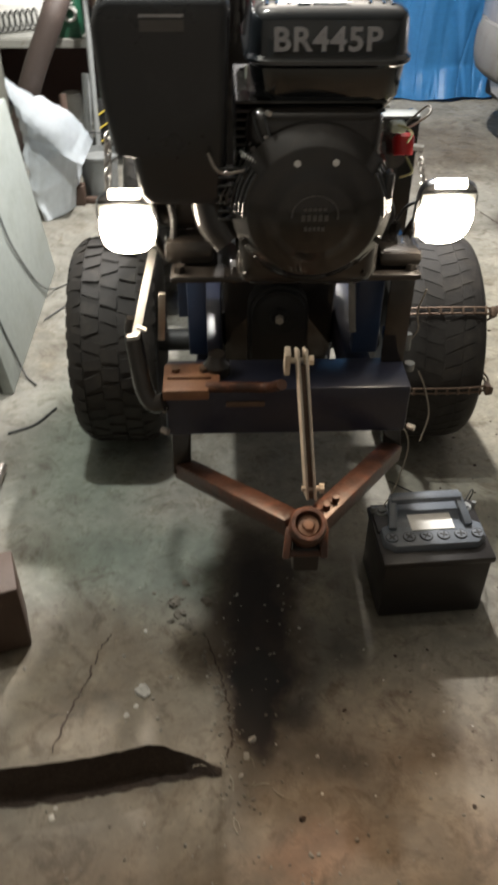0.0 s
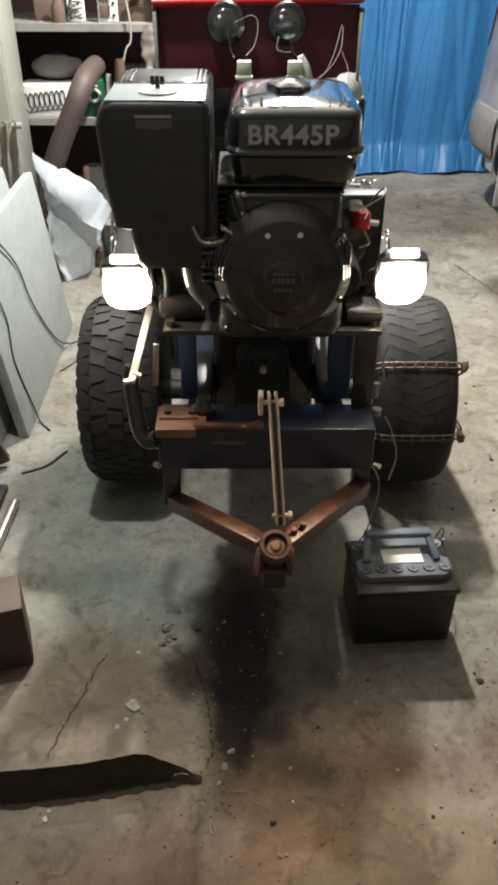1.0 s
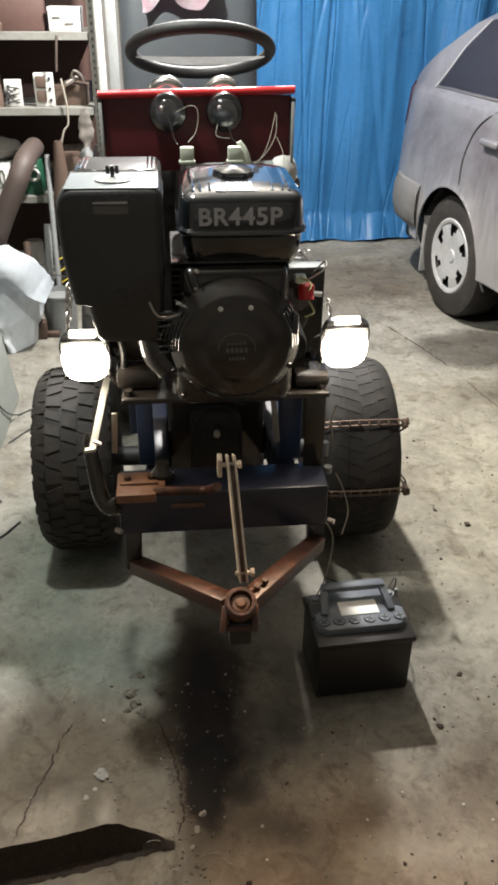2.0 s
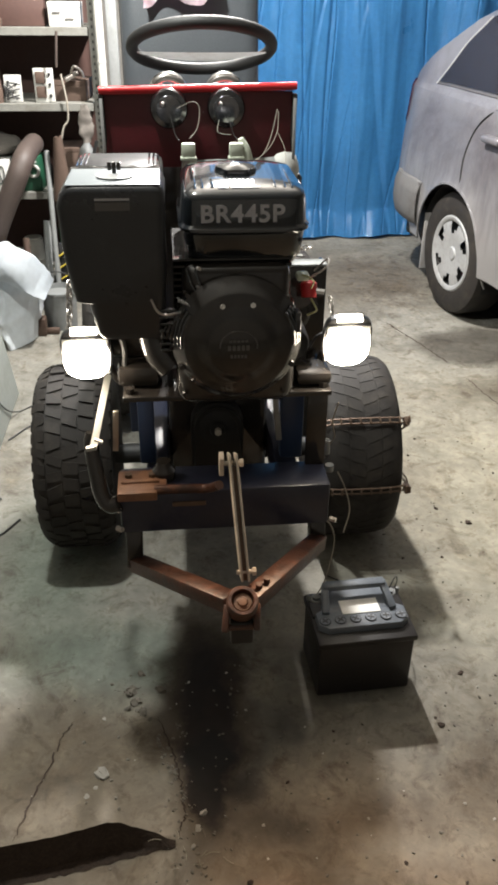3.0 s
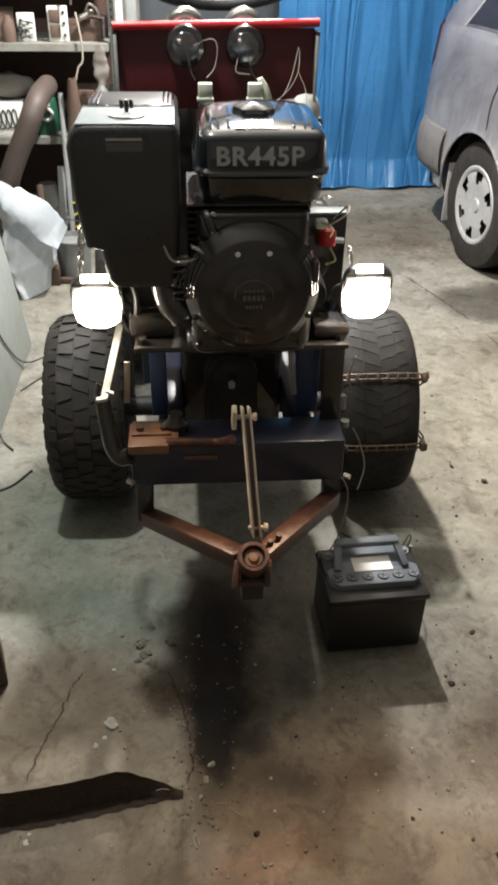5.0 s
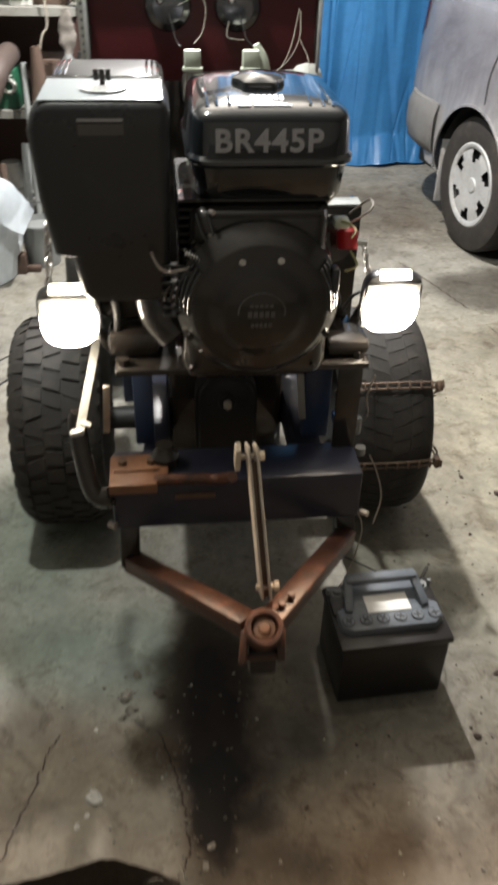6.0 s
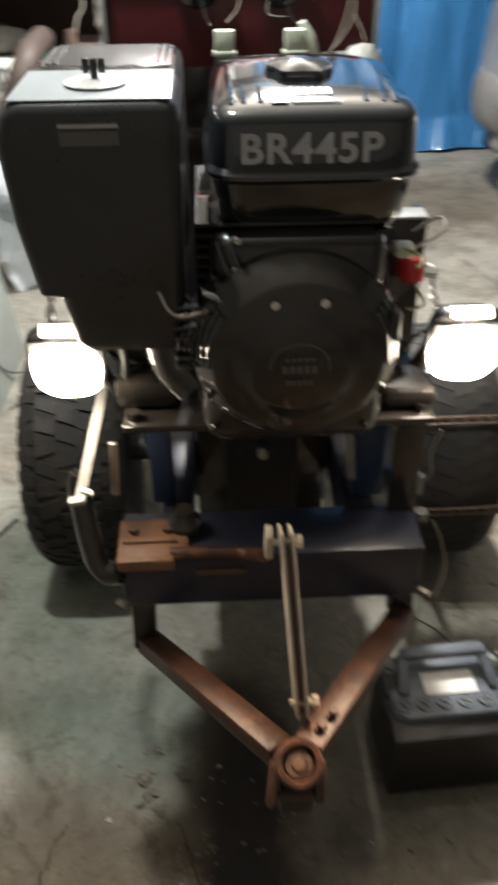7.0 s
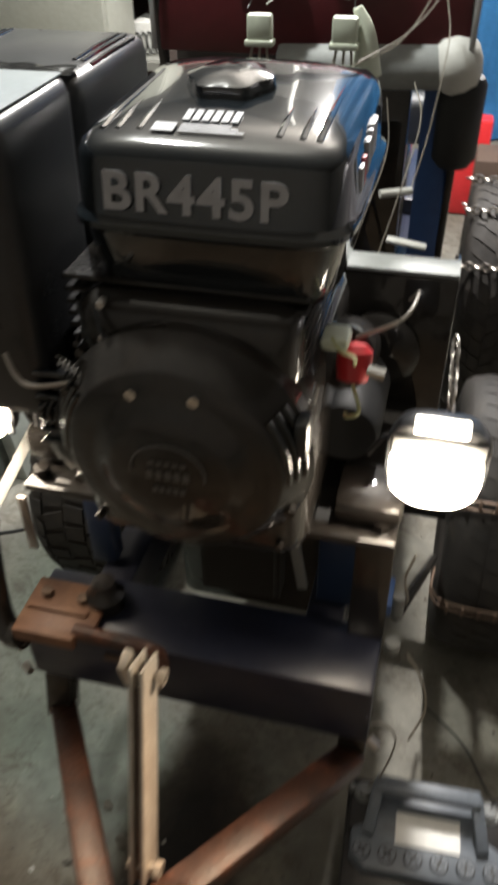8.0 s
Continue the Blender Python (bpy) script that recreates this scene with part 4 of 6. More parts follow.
bm = box(B(), (-0.255, 3.1, 0.0), (-0.205, 3.13, 1.9), 0.004)
single("steel_upright", bm, BLACKTRIM, "dark steel upright behind the tractor seat", "post")

# elbowed flue pipe leaning on the shelf
bm = tube(B(), [(-1.045, 2.6, 0.055), (-0.995, 2.6, 0.16), (-0.858, 2.6, 0.50), (-0.752, 2.61, 0.71), (-0.722, 2.63, 0.775), (-0.708, 2.67, 0.808), (-0.703, 2.76, 0.822), (-0.702, 2.97, 0.822)], 0.048, 24, 6)
single("flue_pipe", bm, DUCT, "brown rusty flue pipe with an elbow, leaning on the shelf", "pipe")
for x, y0, z0, x1, z1, r, lb in ((-0.635, 2.78, 0.0, -0.645, 0.79, 0.013, "thin grey pipe standing against the shelf"), (-0.70, 2.86, 0.0, -0.68, 0.45, 0.02, "short grey pipe standing on the floor"), (-0.78, 2.84, 0.0, -0.80, 0.36, 0.018, "short tan stick standing on the floor")):
    single("loose_pipe", cyl(B(), (x, y0, z0 + 0.003), (x1, 2.97, z1), r, seg=14), GREYMETAL if "grey" in lb else CARD, lb, "pipe")
bm = bars(B(), (-0.60, 2.86, 0.15), (-0.60, 2.88, 0.36), 0.05, 0.02, 0.003)
bars(bm, (-0.60, 2.86, 0.0), (-0.60, 2.86, 0.16), 0.02, 0.02, 0.003)
hz = single("hazard_post", bm, BLACKTRIM, "short black post with yellow hazard stripes", "post")
for k in range(3):
    bm = bars(B(), (-0.625, 2.852, 0.18 + k * 0.06), (-0.575, 2.856, 0.21 + k * 0.06), 0.016, 0.004, 0.0)
    part("yellow_stripe", bm, YELLOW, hz)

# bucket with a lid
t = thing("bucket", (-0.62, 2.66, 0), "small grey plastic bucket on the floor", "bucket")
bm = lathe(B(), [(0, 0.002), (0.075, 0.002), (0.088, 0.18), (0.094, 0.185), (0.094, 0.195), (0.086, 0.197), (0.084, 0.17), (0.0, 0.16)], Matrix.Translation((-0.62, 2.66, 0)), 32)
part("pail", bm, GREYMETAL, t)
part("handle", tube(B(), [(-0.71, 2.66, 0.18), (-0.68, 2.62, 0.27), (-0.62, 2.6, 0.30), (-0.55, 2.62, 0.27), (-0.53, 2.66, 0.18)], 0.003, 8), WIRE, t)
bm = B()
box(bm, (-0.74, 2.52, 0.002), (-0.68, 2.58, 0.09), 0.006)
box(bm, (-0.69, 2.54, 0.002), (-0.62, 2.57, 0.03), 0.006)
single("wood_offcut", bm, WOOD, "small dark wooden offcut on the floor", "wood offcut")

# cream cabinet with a cloth on its corner
t = thing("cabinet", (-1.5, 2.9, 0), "tall cream enamel cabinet with two doors", "cabinet")
part("cabinet_body", box(B(), (-2.1, 2.72, 0.03), (-1.055, 2.985, 1.95), 0.012), CREAM, t)
for x0, x1 in ((-2.09, -1.59), (-1.582, -1.065)):
    d = part("door", box(B(), (x0, 2.70, 0.06), (x1, 2.72, 1.93), 0.006), CREAM, t)
    hx = x1 - 0.05 if x0 < -2 else x0 + 0.05
    part("handle", cyl(B(), (hx, 2.685, 0.75), (hx, 2.685, 0.87), 0.008), CHROME, d, "chrome handle")
bm = cyl(B(), (-1.14, 2.688, 0.62), (-1.015, 2.688, 0.62), 0.014)
single("towel_peg", bm, CREAM, "short cream peg on the cabinet side", "peg")
bm = B()
sheet(bm, lambda u, v: Vector((lerp(-1.16, -1.03, u) - 0.03 * v, 2.665 + 0.018 * math.sin(u * 17 + 2 * v) + 0.015 * noise.noise((u * 4, v * 4, 0)), 0.64 - 0.42 * v + 0.03 * noise.noise((u * 3, 0, 8)) * v)), 26, 22)
thick(bm, 0.003)
single("work_cloth", bm, CLOTH, "oil-stained cream cloth hanging from the cabinet corner", "cloth")

# white panels leaning along the side
def leaning(name, y0, y1, x0, z1, lean, th, material, label):
    m = Matrix.Translation((x0, 0, 0.002)) @ Matrix.Rotation(radians(-lean), 4, "Y")
    return single(name, box(B(), (-th, y0, 0), (0, y1, z1), 0.006, 2, m), material, label, "panel", "white panels leaning at the side")


leaning("laminate_board", 1.06, 1.90, -0.72, 0.64, 7, 0.035, PANEL, "white laminate panel leaning on its long edge")
leaning("laminate_board", 0.98, 1.9, -0.80, 0.66, 9, 0.03, PANEL, "greyish white laminate panel leaning behind another")
bm = bars(B(), (-0.765, 0.90, 0.02), (-0.93, 0.86, 0.62), 0.03, 0.05, 0.004)
single("brown_plank", bm, WOOD, "narrow dark brown plank leaning on the white panels", "plank")
for pts, lb in (([(-0.86, 1.17, 0.60), (-0.815, 1.22, 0.645), (-0.788, 1.27, 0.615), (-0.771, 1.42, 0.46), (-0.752, 1.46, 0.31), (-0.727, 1.60, 0.10), (-0.70, 1.72, 0.010), (-0.63, 1.79, 0.006), (-0.52, 1.82, 0.006)], "black cable draped over the white panel"),
                ([(-0.85, 1.06, 0.60), (-0.80, 1.09, 0.645), (-0.782, 1.12, 0.56), (-0.762, 1.18, 0.38), (-0.748, 1.14, 0.25), (-0.722, 1.17, 0.06), (-0.70, 1.15, 0.008), (-0.66, 1.10, 0.006)], "black cable hanging down the white panel"),
                ([(-0.70, 1.50, 0.006), (-0.62, 1.62, 0.006), (-0.55, 1.63, 0.006)], "thin black cable lying on the floor")):
    single("cable", tube(B(), pts, 0.0028, 8, 8), WIRE, lb, "cable")

# white sack, its upper corner folded over
def sack(u, v):
    a = u * 2 * math.pi
    e = 0.6
    cx, sy = math.copysign(abs(math.cos(a)) ** e, math.cos(a)), math.copysign(abs(math.sin(a)) ** e, math.sin(a))
    x0 = along(((0, -0.838), (0.35, -0.868), (0.7, -0.872), (1, -0.86)), v)
    x1 = along(((0, -0.725), (0.3, -0.70), (0.55, -0.665), (0.8, -0.71), (1, -0.80)), v)
    deep = 0.085 * (1 - 0.6 * max(0.0, v - 0.5))
    crease = min(1.0, 0.15 + 3 * v) * (0.026 * (0.5 - abs(noise.noise((cx * 2.0 + v * 1.5, sy * 2.0, v * 3.4)))) + 0.006 * (0.5 - abs(noise.noise((cx * 5, sy * 5 + v, v * 8)))))
    x = lerp(x0, x1, (cx + 1) / 2) + crease * cx
    return Vector((x, 2.41 + lerp(1.3, 0.7, v) * (x - x0) + deep * sy + crease * sy, 0.004 + 0.47 * v + (0.012 * noise.noise((cx * 1.5, sy * 1.5, 5))) * (v > 0.02)))


def sack_flap(u, v):
    """The mouth of the sack, pulled up to a point and folded over to one side."""
    xu, zu = along(((0, -0.892), (0.3, -0.811), (0.65, -0.695), (0.9, -0.632), (1, -0.622)), u), along(((0, 0.595), (0.3, 0.509), (0.65, 0.425), (0.9, 0.325), (1, 0.275)), u)
    xl, zl = along(((0, -0.882), (0.15, -0.862), (0.4, -0.83), (1, -0.650)), u), along(((0, 0.575), (0.15, 0.46), (0.4, 0.362), (1, 0.232)), u)
    puff = 0.05 * math.sin(v * math.pi) * math.sin(min(1.0, u * 1.2) * math.pi) ** 0.7
    fold = 0.014 * (0.4 - abs(noise.noise((u * 4 + v, v * 3, 4)))) + 0.008 * (0.4 - abs(noise.noise((u * 11, v * 5, 9))))
    return Vector((lerp(xl, xu, v) + fold * 0.5, 2.272 + 0.14 * v * (0.2 + u) - puff + fold + 0.10 * u, lerp(zl, zu, v) + fold * 0.6))


t = thing("plastic_sack", (-0.75, 2.40, 0), "white polythene sack slumped on the floor, its corner drawn up", "sack")
bm = B()
sheet(bm, sack, 72, 44)
bmesh.ops.remove_doubles(bm, verts=bm.verts[:], dist=0.0005)
bmesh.ops.holes_fill(bm, edges=bm.edges[:], sides=0)
part("bag", bm, SACK, t)
bm = B()
sheet(bm, sack_flap, 48, 18)
thick(bm, 0.004)
part("folded_flap", bm, SACK, t, "folded upper edge of the sack")

# wooden block and metal bits
bm = box(B(), (-0.36, 0.0, 0.001), (0.0, 0.115, 0.186), 0.006, 2, Matrix.Translation((-0.501, 0.120, 0)) @ Matrix.Rotation(radians(17), 4, "Z"))
single("wooden_block", bm, WOOD, "dark brown wooden block on the concrete floor", "block")
bm = cyl(B(), (-0.690, 0.47, 0.017), (-0.682, 0.70, 0.017), 0.014)
single("metal_rod", bm, STEEL, "short bright metal tube lying on the floor", "rod")
bm = bars(B(), (-0.745, 0.40, 0.014), (-0.735, 0.78, 0.014), 0.03, 0.02, 0.003)
single("dark_bar", bm, BLACKTRIM, "dark steel bar lying on the floor", "bar")
bm = tube(B(), [(-0.70, 0.86, 0.004), (-0.63, 0.90, 0.004), (-0.58, 0.98, 0.004)], 0.004, 6)
single("twig", bm, WIRE, "thin dark twig on the floor", "twig")

# red can and crate behind the tractor
bm = box(B(), (0.265, 3.10, 0.003), (0.40, 3.20, 0.40), 0.01)
single("red_board", bm, RED, "upright red-painted steel cabinet panel", "panel")
bm = box(B(), (0.345, 2.75, 0.003), (0.47, 2.95, 0.36), 0.01)
single("brown_crate", bm, CARD, "brown crate on the floor by the curtain", "crate")

# ---- the tractor ----
TX = 0.045
tractor = thing("mini_tractor", (TX, 0.85, 0), "home-built mini tractor with a black petrol engine, headlights lit", "tractor")


def P(name, bm, material, label="", parent=None):
    return part(name, bm, material, parent or tractor, label)


# chassis
P("front_beam", box(B(), (-0.185, 0.215, 0.497), (0.262, 0.315, 0.600), 0.006), BLUE, "dark blue square front beam")
for x in (-0.105, 0.185):
    P("frame_rail", box(B(), (x - 0.025, 0.31, 0.50), (x + 0.025, 2.05, 0.58), 0.006), BLUE, "dark blue frame rail")
P("cross_member", box(B(), (-0.11, 1.6, 0.50), (0.19, 1.68, 0.57), 0.006), BLUE)
for x, w in ((-0.125, 0.035), (0.195, 0.05)):
    P("engine_leg", bars(B(), (x, 0.36, 0.59), (x, 0.36, 0.79), w, 0.03, 0.004, (0, 1, 0)), NAVY, "dark blue engine leg")
P("engine_leg", bars(B(), (-0.155, 0.55, 0.57), (-0.155, 0.55, 0.80), 0.03, 0.05, 0.004, (0, 1, 0)), NAVY)
P("engine_plate", box(B(), (-0.165, 0.265, 0.785), (0.262, 0.60, 0.797), 0.003), ENGINE, "black steel engine plate")
for (x, y) in ((-0.15, 0.285), (0.245, 0.285), (0.25, 0.45), (-0.15, 0.45)):
    P("plate_bolt", cyl(B(), (x, y, 0.797), (x, y, 0.809), 0.010, seg=6), ENGINE, "blackened steel hexagon bolt")
bm = box(B(), (-0.175, 0.30, 0.80), (-0.09, 0.36, 0.845), 0.012)
P("fuel_pump", bm, ENGINE)
bm = box(B(), (0.19, 0.28, 0.80), (0.265, 0.36, 0.83), 0.012)
P("bracket", bm, ENGINE)

# rusty bracket with a rod on the beam
bm = box(B(), (-0.187, 0.205, 0.602), (-0.085, 0.285, 0.612), 0.003)
box(bm, (-0.187, 0.197, 0.590), (-0.105, 0.209, 0.611), 0.003)
box(bm, (-0.18, 0.232, 0.611), (-0.10, 0.24, 0.617), 0.002)
br = P("beam_bracket", bm, ORANGE, "orange-brown rusty bracket")
for x in (-0.165, -0.115):
    part("bolt", cyl(B(), (x, 0.258, 0.611), (x, 0.258, 0.620), 0.008, seg=6), RUST, br)
P("tie_rod", tube(B(), [(-0.11, 0.215, 0.606), (-0.04, 0.212, 0.607), (0.0, 0.205, 0.61), (0.022, 0.17, 0.64)], 0.010, 10), COPPER, "orange-brown bent rod")
P("wear_plate", box(B(), (-0.075, 0.2115, 0.562), (-0.004, 0.216, 0.574), 0.002), RUST)
for x, z in ((-0.192, 0.565), (-0.190, 0.515), (0.268, 0.513)):
    P("beam_bolt", cyl(B(), (x - 0.004, 0.212, z), (x + 0.008, 0.203, z), 0.006, seg=6), STEEL, "bright bolt end")

# Unseen pan, added to keep lamplight off the floor under the beam.
P("shade_pan", box(B(), (-0.085, 0.56, 0.42), (0.165, 1.30, 0.432), 0.003), ENGINE)
bm = tube(B(), [(-0.185, 0.212, 0.578), (-0.205, 0.216, 0.572), (-0.220, 0.226, 0.590), (-0.228, 0.240, 0.630), (-0.234, 0.256, 0.672), (-0.236, 0.266, 0.700), (-0.232, 0.270, 0.716)], lambda k: 0.018 - 0.003 * k, 12, 5)
P("steering_arm", bm, ENGINE, "dark brown cranked steering arm")

# towing hitch
bm = bars(B(), (-0.160, 0.245, 0.50), (-0.162, 0.222, 0.405), 0.036, 0.036, 0.004, (0, 1, 0))
P("hitch_leg", bm, ENGINE, "black hitch leg")
bm = bars(B(), (0.243, 0.255, 0.50), (0.243, 0.235, 0.44), 0.036, 0.036, 0.004, (0, 1, 0))
P("hitch_leg", bm, ENGINE, "black hitch leg")
P("hitch_arm", bars(B(), (-0.165, 0.228, 0.408), (0.030, -0.06, 0.530), 0.036, 0.034, 0.004), COPPER, "orange-brown square hitch arm")
P("hitch_arm", bars(B(), (0.246, 0.225, 0.443), (0.060, -0.06, 0.530), 0.038, 0.034, 0.004), COPPER, "orange-brown square hitch arm")
HC = Vector((0.046, -0.088, 0.552))
ha = Vector((0, -0.5, 0.86)).normalized()
m = Matrix.Translation(HC) @ ha.to_track_quat("Z", "Y").to_matrix().to_4x4()
bm = lathe(B(), [(0.0, -0.02), (0.027, -0.02), (0.029, -0.014), (0.029, 0.016), (0.026, 0.022), (0.021, 0.022), (0.019, 0.016), (0.019, 0.002), (0.0, 0.002)], m, 28)
eye = P("hitch_eye", bm, COPPER, "orange-brown towing eye with a worn rim")
part("pin", lathe(B(), [(0, 0.019), (0.008, 0.018), (0.010, 0.014), (0.0165, 0.013), (0.0185, 0.006), (0.0185, -0.004), (0, -0.004)], m, 20), ORANGE, eye)
bm = bars(B(), (0.020, -0.078, 0.543), (0.013, -0.112, 0.508), 0.012, 0.022, 0.003)
P("hitch_lug", bm, COPPER)
bm = bars(B(), (0.074, -0.078, 0.543), (0.071, -0.112, 0.508), 0.012, 0.022, 0.003)
P("hitch_lug", bm, COPPER)
P("hitch_pin", cyl(B(), (0.018, -0.104, 0.512), (0.074, -0.104, 0.512), 0.006, seg=12), COPPER)
P("hitch_tongue", box(B(), (0.024, -0.106, 0.470), (0.066, -0.07, 0.522), 0.005), BLACKTRIM)
for x, y, z in ((0.082, -0.035, 0.541), (0.10, -0.012, 0.535)):
    P("hitch_bolt", cyl(B(), (x, y, z), (x, y, z + 0.010), 0.0065, seg=6), COPPER)

# lifting link: two flats with a pin at each end
top, low = Vector((0.042, 0.092, 0.762)), Vector((0.058, -0.012, 0.545))
turn = Matrix.Rotation(radians(7), 3, (low - top).normalized())
for dx in (-0.0062, 0.0062):
    d = turn @ Vector((dx, 0, 0))
    P("link_bar", bars(B(), top + d, low + d, 0.0042, 0.043, 0.0012, turn @ Vector((0, 0, 1))), WORN, "worn bare steel link bar")
d = turn @ Vector((0, -0.0085, 0.004))
P("link_web", bars(B(), top * 0.9 + low * 0.1 + d, low + d, 0.012, 0.004, 0.001, turn @ Vector((0, 0, 1))), RUST)
for c in (top - Vector((0, 0.0, 0.022)), low + Vector((0, 0.0, 0.018))):
    bm = cyl(B(), c - Vector((0.015, 0, 0)), c + Vector((0.021, 0, 0)), 0.0045, seg=12)
    cyl(bm, c + Vector((0.014, 0, 0)), c + Vector((0.021, 0, 0)), 0.0085, seg=6)
    P("link_pin", bm, WORN, "steel pin with a hexagon nut")
P("link_lug", bars(B(), top + Vector((-0.020, 0.0, -0.004)), top + Vector((-0.020, 0.01, -0.048)), 0.009, 0.022, 0.002), WORN)

# pulley and drive behind the link
m = Matrix.Translation((0.036, 0.470, 0.614)) @ Matrix.Rotation(radians(90), 4, "X")
bm = B()
outline = [(0.098, 0.44)] + [(0.036 + 0.062 * math.cos(radians(a)), 0.614 + 0.062 * math.sin(radians(a))) for a in range(0, 181, 12)] + [(-0.026, 0.44)]
face = bm.faces.new([bm.verts.new((x, 0.452, z)) for x, z in outline])
bmesh.ops.translate(bm, verts=[v for g in bmesh.ops.extrude_face_region(bm, geom=[face])["geom"] if isinstance(g, bmesh.types.BMVert) for v in [g]], vec=(0, 0.05, 0))
bmesh.ops.recalc_face_normals(bm, faces=bm.faces[:])
bmesh.ops.bevel(bm, geom=[e for e in bm.edges if all(v.co.y < 0.453 for v in e.verts)], offset=0.008, segments=3, affect="EDGES")
guard = P("belt_guard", bm, BLACKTRIM, "black belt guard with a rounded top")
part("pulley", lathe(B(), [(0, 0.030), (0.016, 0.030), (0.020, 0.022), (0.040, 0.020), (0.046, 0.017), (0.046, 0.010)], m, 32), BLACKTRIM, guard, "black belt pulley")
part("hub_bolt", cyl(B(), (0.036, 0.428, 0.614), (0.036, 0.441, 0.614), 0.0085, seg=6), WORN, guard)
P("gearbox", box(B(), (-0.078, 0.50, 0.36), (0.158, 0.85, 0.72), 0.02), ENGINE, "black gearbox under the engine")
bm = B()
lathe(bm, [(0, 0), (0.024, 0), (0.025, 0.02), (0.017, 0.03), (0.015, 0.042), (0, 0.042)], Matrix.Translation((-0.09, 0.27, 0.60)), 18)
P("oil_cup", bm, ENGINE)
# Added dark plate that stands in for the shade by the right tyre.
P("shade_plate", box(B(), (0.218, 0.295, 0.60), (0.262, 0.302, 0.785), 0.003), ENGINE)
P("stay", bars(B(), (0.160, 0.30, 0.665), (0.146, 0.285, 0.786), 0.012, 0.006, 0.001, (0, 1, 0)), GREYMETAL)
P("stay", bars(B(), (-0.19, 0.29, 0.66), (-0.182, 0.28, 0.76), 0.012, 0.006, 0.001, (0, 1, 0)), STEEL)
P("side_tab", box(B(), (0.23, 0.32, 0.615), (0.268, 0.37, 0.635), 0.003), FRAMEBLUE, "bright blue tab")
P("rod_end", cyl(B(), (0.275, 0.34, 0.635), (0.275, 0.34, 0.60), 0.008, seg=14), GREYMETAL)
bm = cyl(B(), (0.275, 0.30, 0.595), (0.275, 0.30, 0.58), 0.010, seg=16)
P("rod_cap", bm, GREYMETAL)
P("steering_rod", cyl(B(), (0.275, 0.34, 0.60), (0.33, 0.70, 0.34), 0.008), ENGINE)

# front axle and wheels
P("front_axle", cyl(B(), (-0.25, 0.915, 0.277), (0.35, 0.915, 0.277), 0.03), BLACKTRIM)
P("rear_axle", cyl(B(), (-0.25, 1.76, 0.315), (0.35, 1.76, 0.315), 0.04), ENGINE)


def wheel(x0, x1, cy, rad, lugs, label, wide=0.8, deep=0.004, gap=0.44, ragged=0.0, count=4):
    """A tyre standing on the ground, from x0 to x1, with its tread blocks and rim."""
    m = Matrix.Translation(((x0 + x1) / 2, cy, rad)) @ Matrix.Rotation(radians(90), 4, "Y")
    h = (x1 - x0) / 2
    core = rad - deep
    prof = [(rad * 0.52, -h * 0.78), (rad * 0.60, -h * 0.93), (rad * 0.74, -h), (rad * 0.86, -h * 0.985), (core * 0.945, -h * 0.93), (core * 0.98, -h * 0.82), (core, -h * 0.6), (core + 0.001, 0)]
    t = P("wheel", lathe(B(), prof + [(r, -z) for r, z in prof[-2::-1]], m, 80), RUBBER, label)
    bm = B()
    rows = [(lerp(-wide, wide, i / count) + 0.02, lerp(-wide, wide, (i + 1) / count) - 0.02, 0.5 * (i % 2)) for i in range(count)]
    for a0, a1, off in rows:
        for k in range(lugs):
            a = 2 * math.pi * (k + off) / lugs
            shoulder = abs(a0 + a1) > 1
            da = 2 * math.pi / lugs * (gap - ragged * random.uniform(0, 0.16))
            skew = 0.5 * da * (1 if a0 < 0 else -1) * random.uniform(0.5 - 1.5 * ragged, 1.0)
            worn = (0.3 if shoulder else 0.6) * deep * random.random() * ragged
            us = [lerp(a0, a1, i / 2) for i in range(3)]
            lo, hi = [], []
            for u, s in [(u, -1) for u in us] + [(u, 1) for u in us[::-1]]:
                ang = a + s * da + skew * (2 * (u - a0) / (a1 - a0) - 1) * 1.2
                fall = 0.030 * max(0, abs(u) - 0.55) ** 2 / 0.2
                r_out = rad - 0.0005 - fall - worn
                lo.append(bm.verts.new(m @ Vector(((core - 0.018 - fall) * math.cos(ang), (core - 0.018 - fall) * math.sin(ang), u * h))))
                hi.append(bm.verts.new(m @ Vector((r_out * math.cos(ang), r_out * math.sin(ang), u * h))))
            for q in range(2):
                bm.faces.new((hi[q], hi[q + 1], hi[4 - q], hi[5 - q]))
            for q in range(6):
                bm.faces.new((lo[q], lo[(q + 1) % 6], hi[(q + 1) % 6], hi[q]))
    tagged(part("tread", bm, RUBBER, t), kind="stuff")
    part("rim", lathe(B(), [(0, -0.02), (0.08, -0.02), (rad * 0.4, -h * 0.4), (rad * 0.53, -h * 0.8), (rad * 0.53, h * 0.8), (rad * 0.4, h * 0.4), (0.08, 0.02), (0, 0.02)], m, 36), BLACKTRIM, t)
    return t


WY, WR = 0.915, 0.277
wheel(-0.457, -0.242, WY, WR, 38, "worn black tyre with a coarse block tread", 1.02, 0.009, 0.385, 1.0, 5)
wr = wheel(0.345, 0.575, WY, WR, 46, "worn black tyre with steel grip straps across it", 0.8, 0.0025)
wheel(-0.385, -0.228, 1.76, 0.315, 44, "black rear tyre of the tractor")
w4 = wheel(0.318, 0.475, 1.76, 0.315, 44, "black rear tyre with a chain across it")


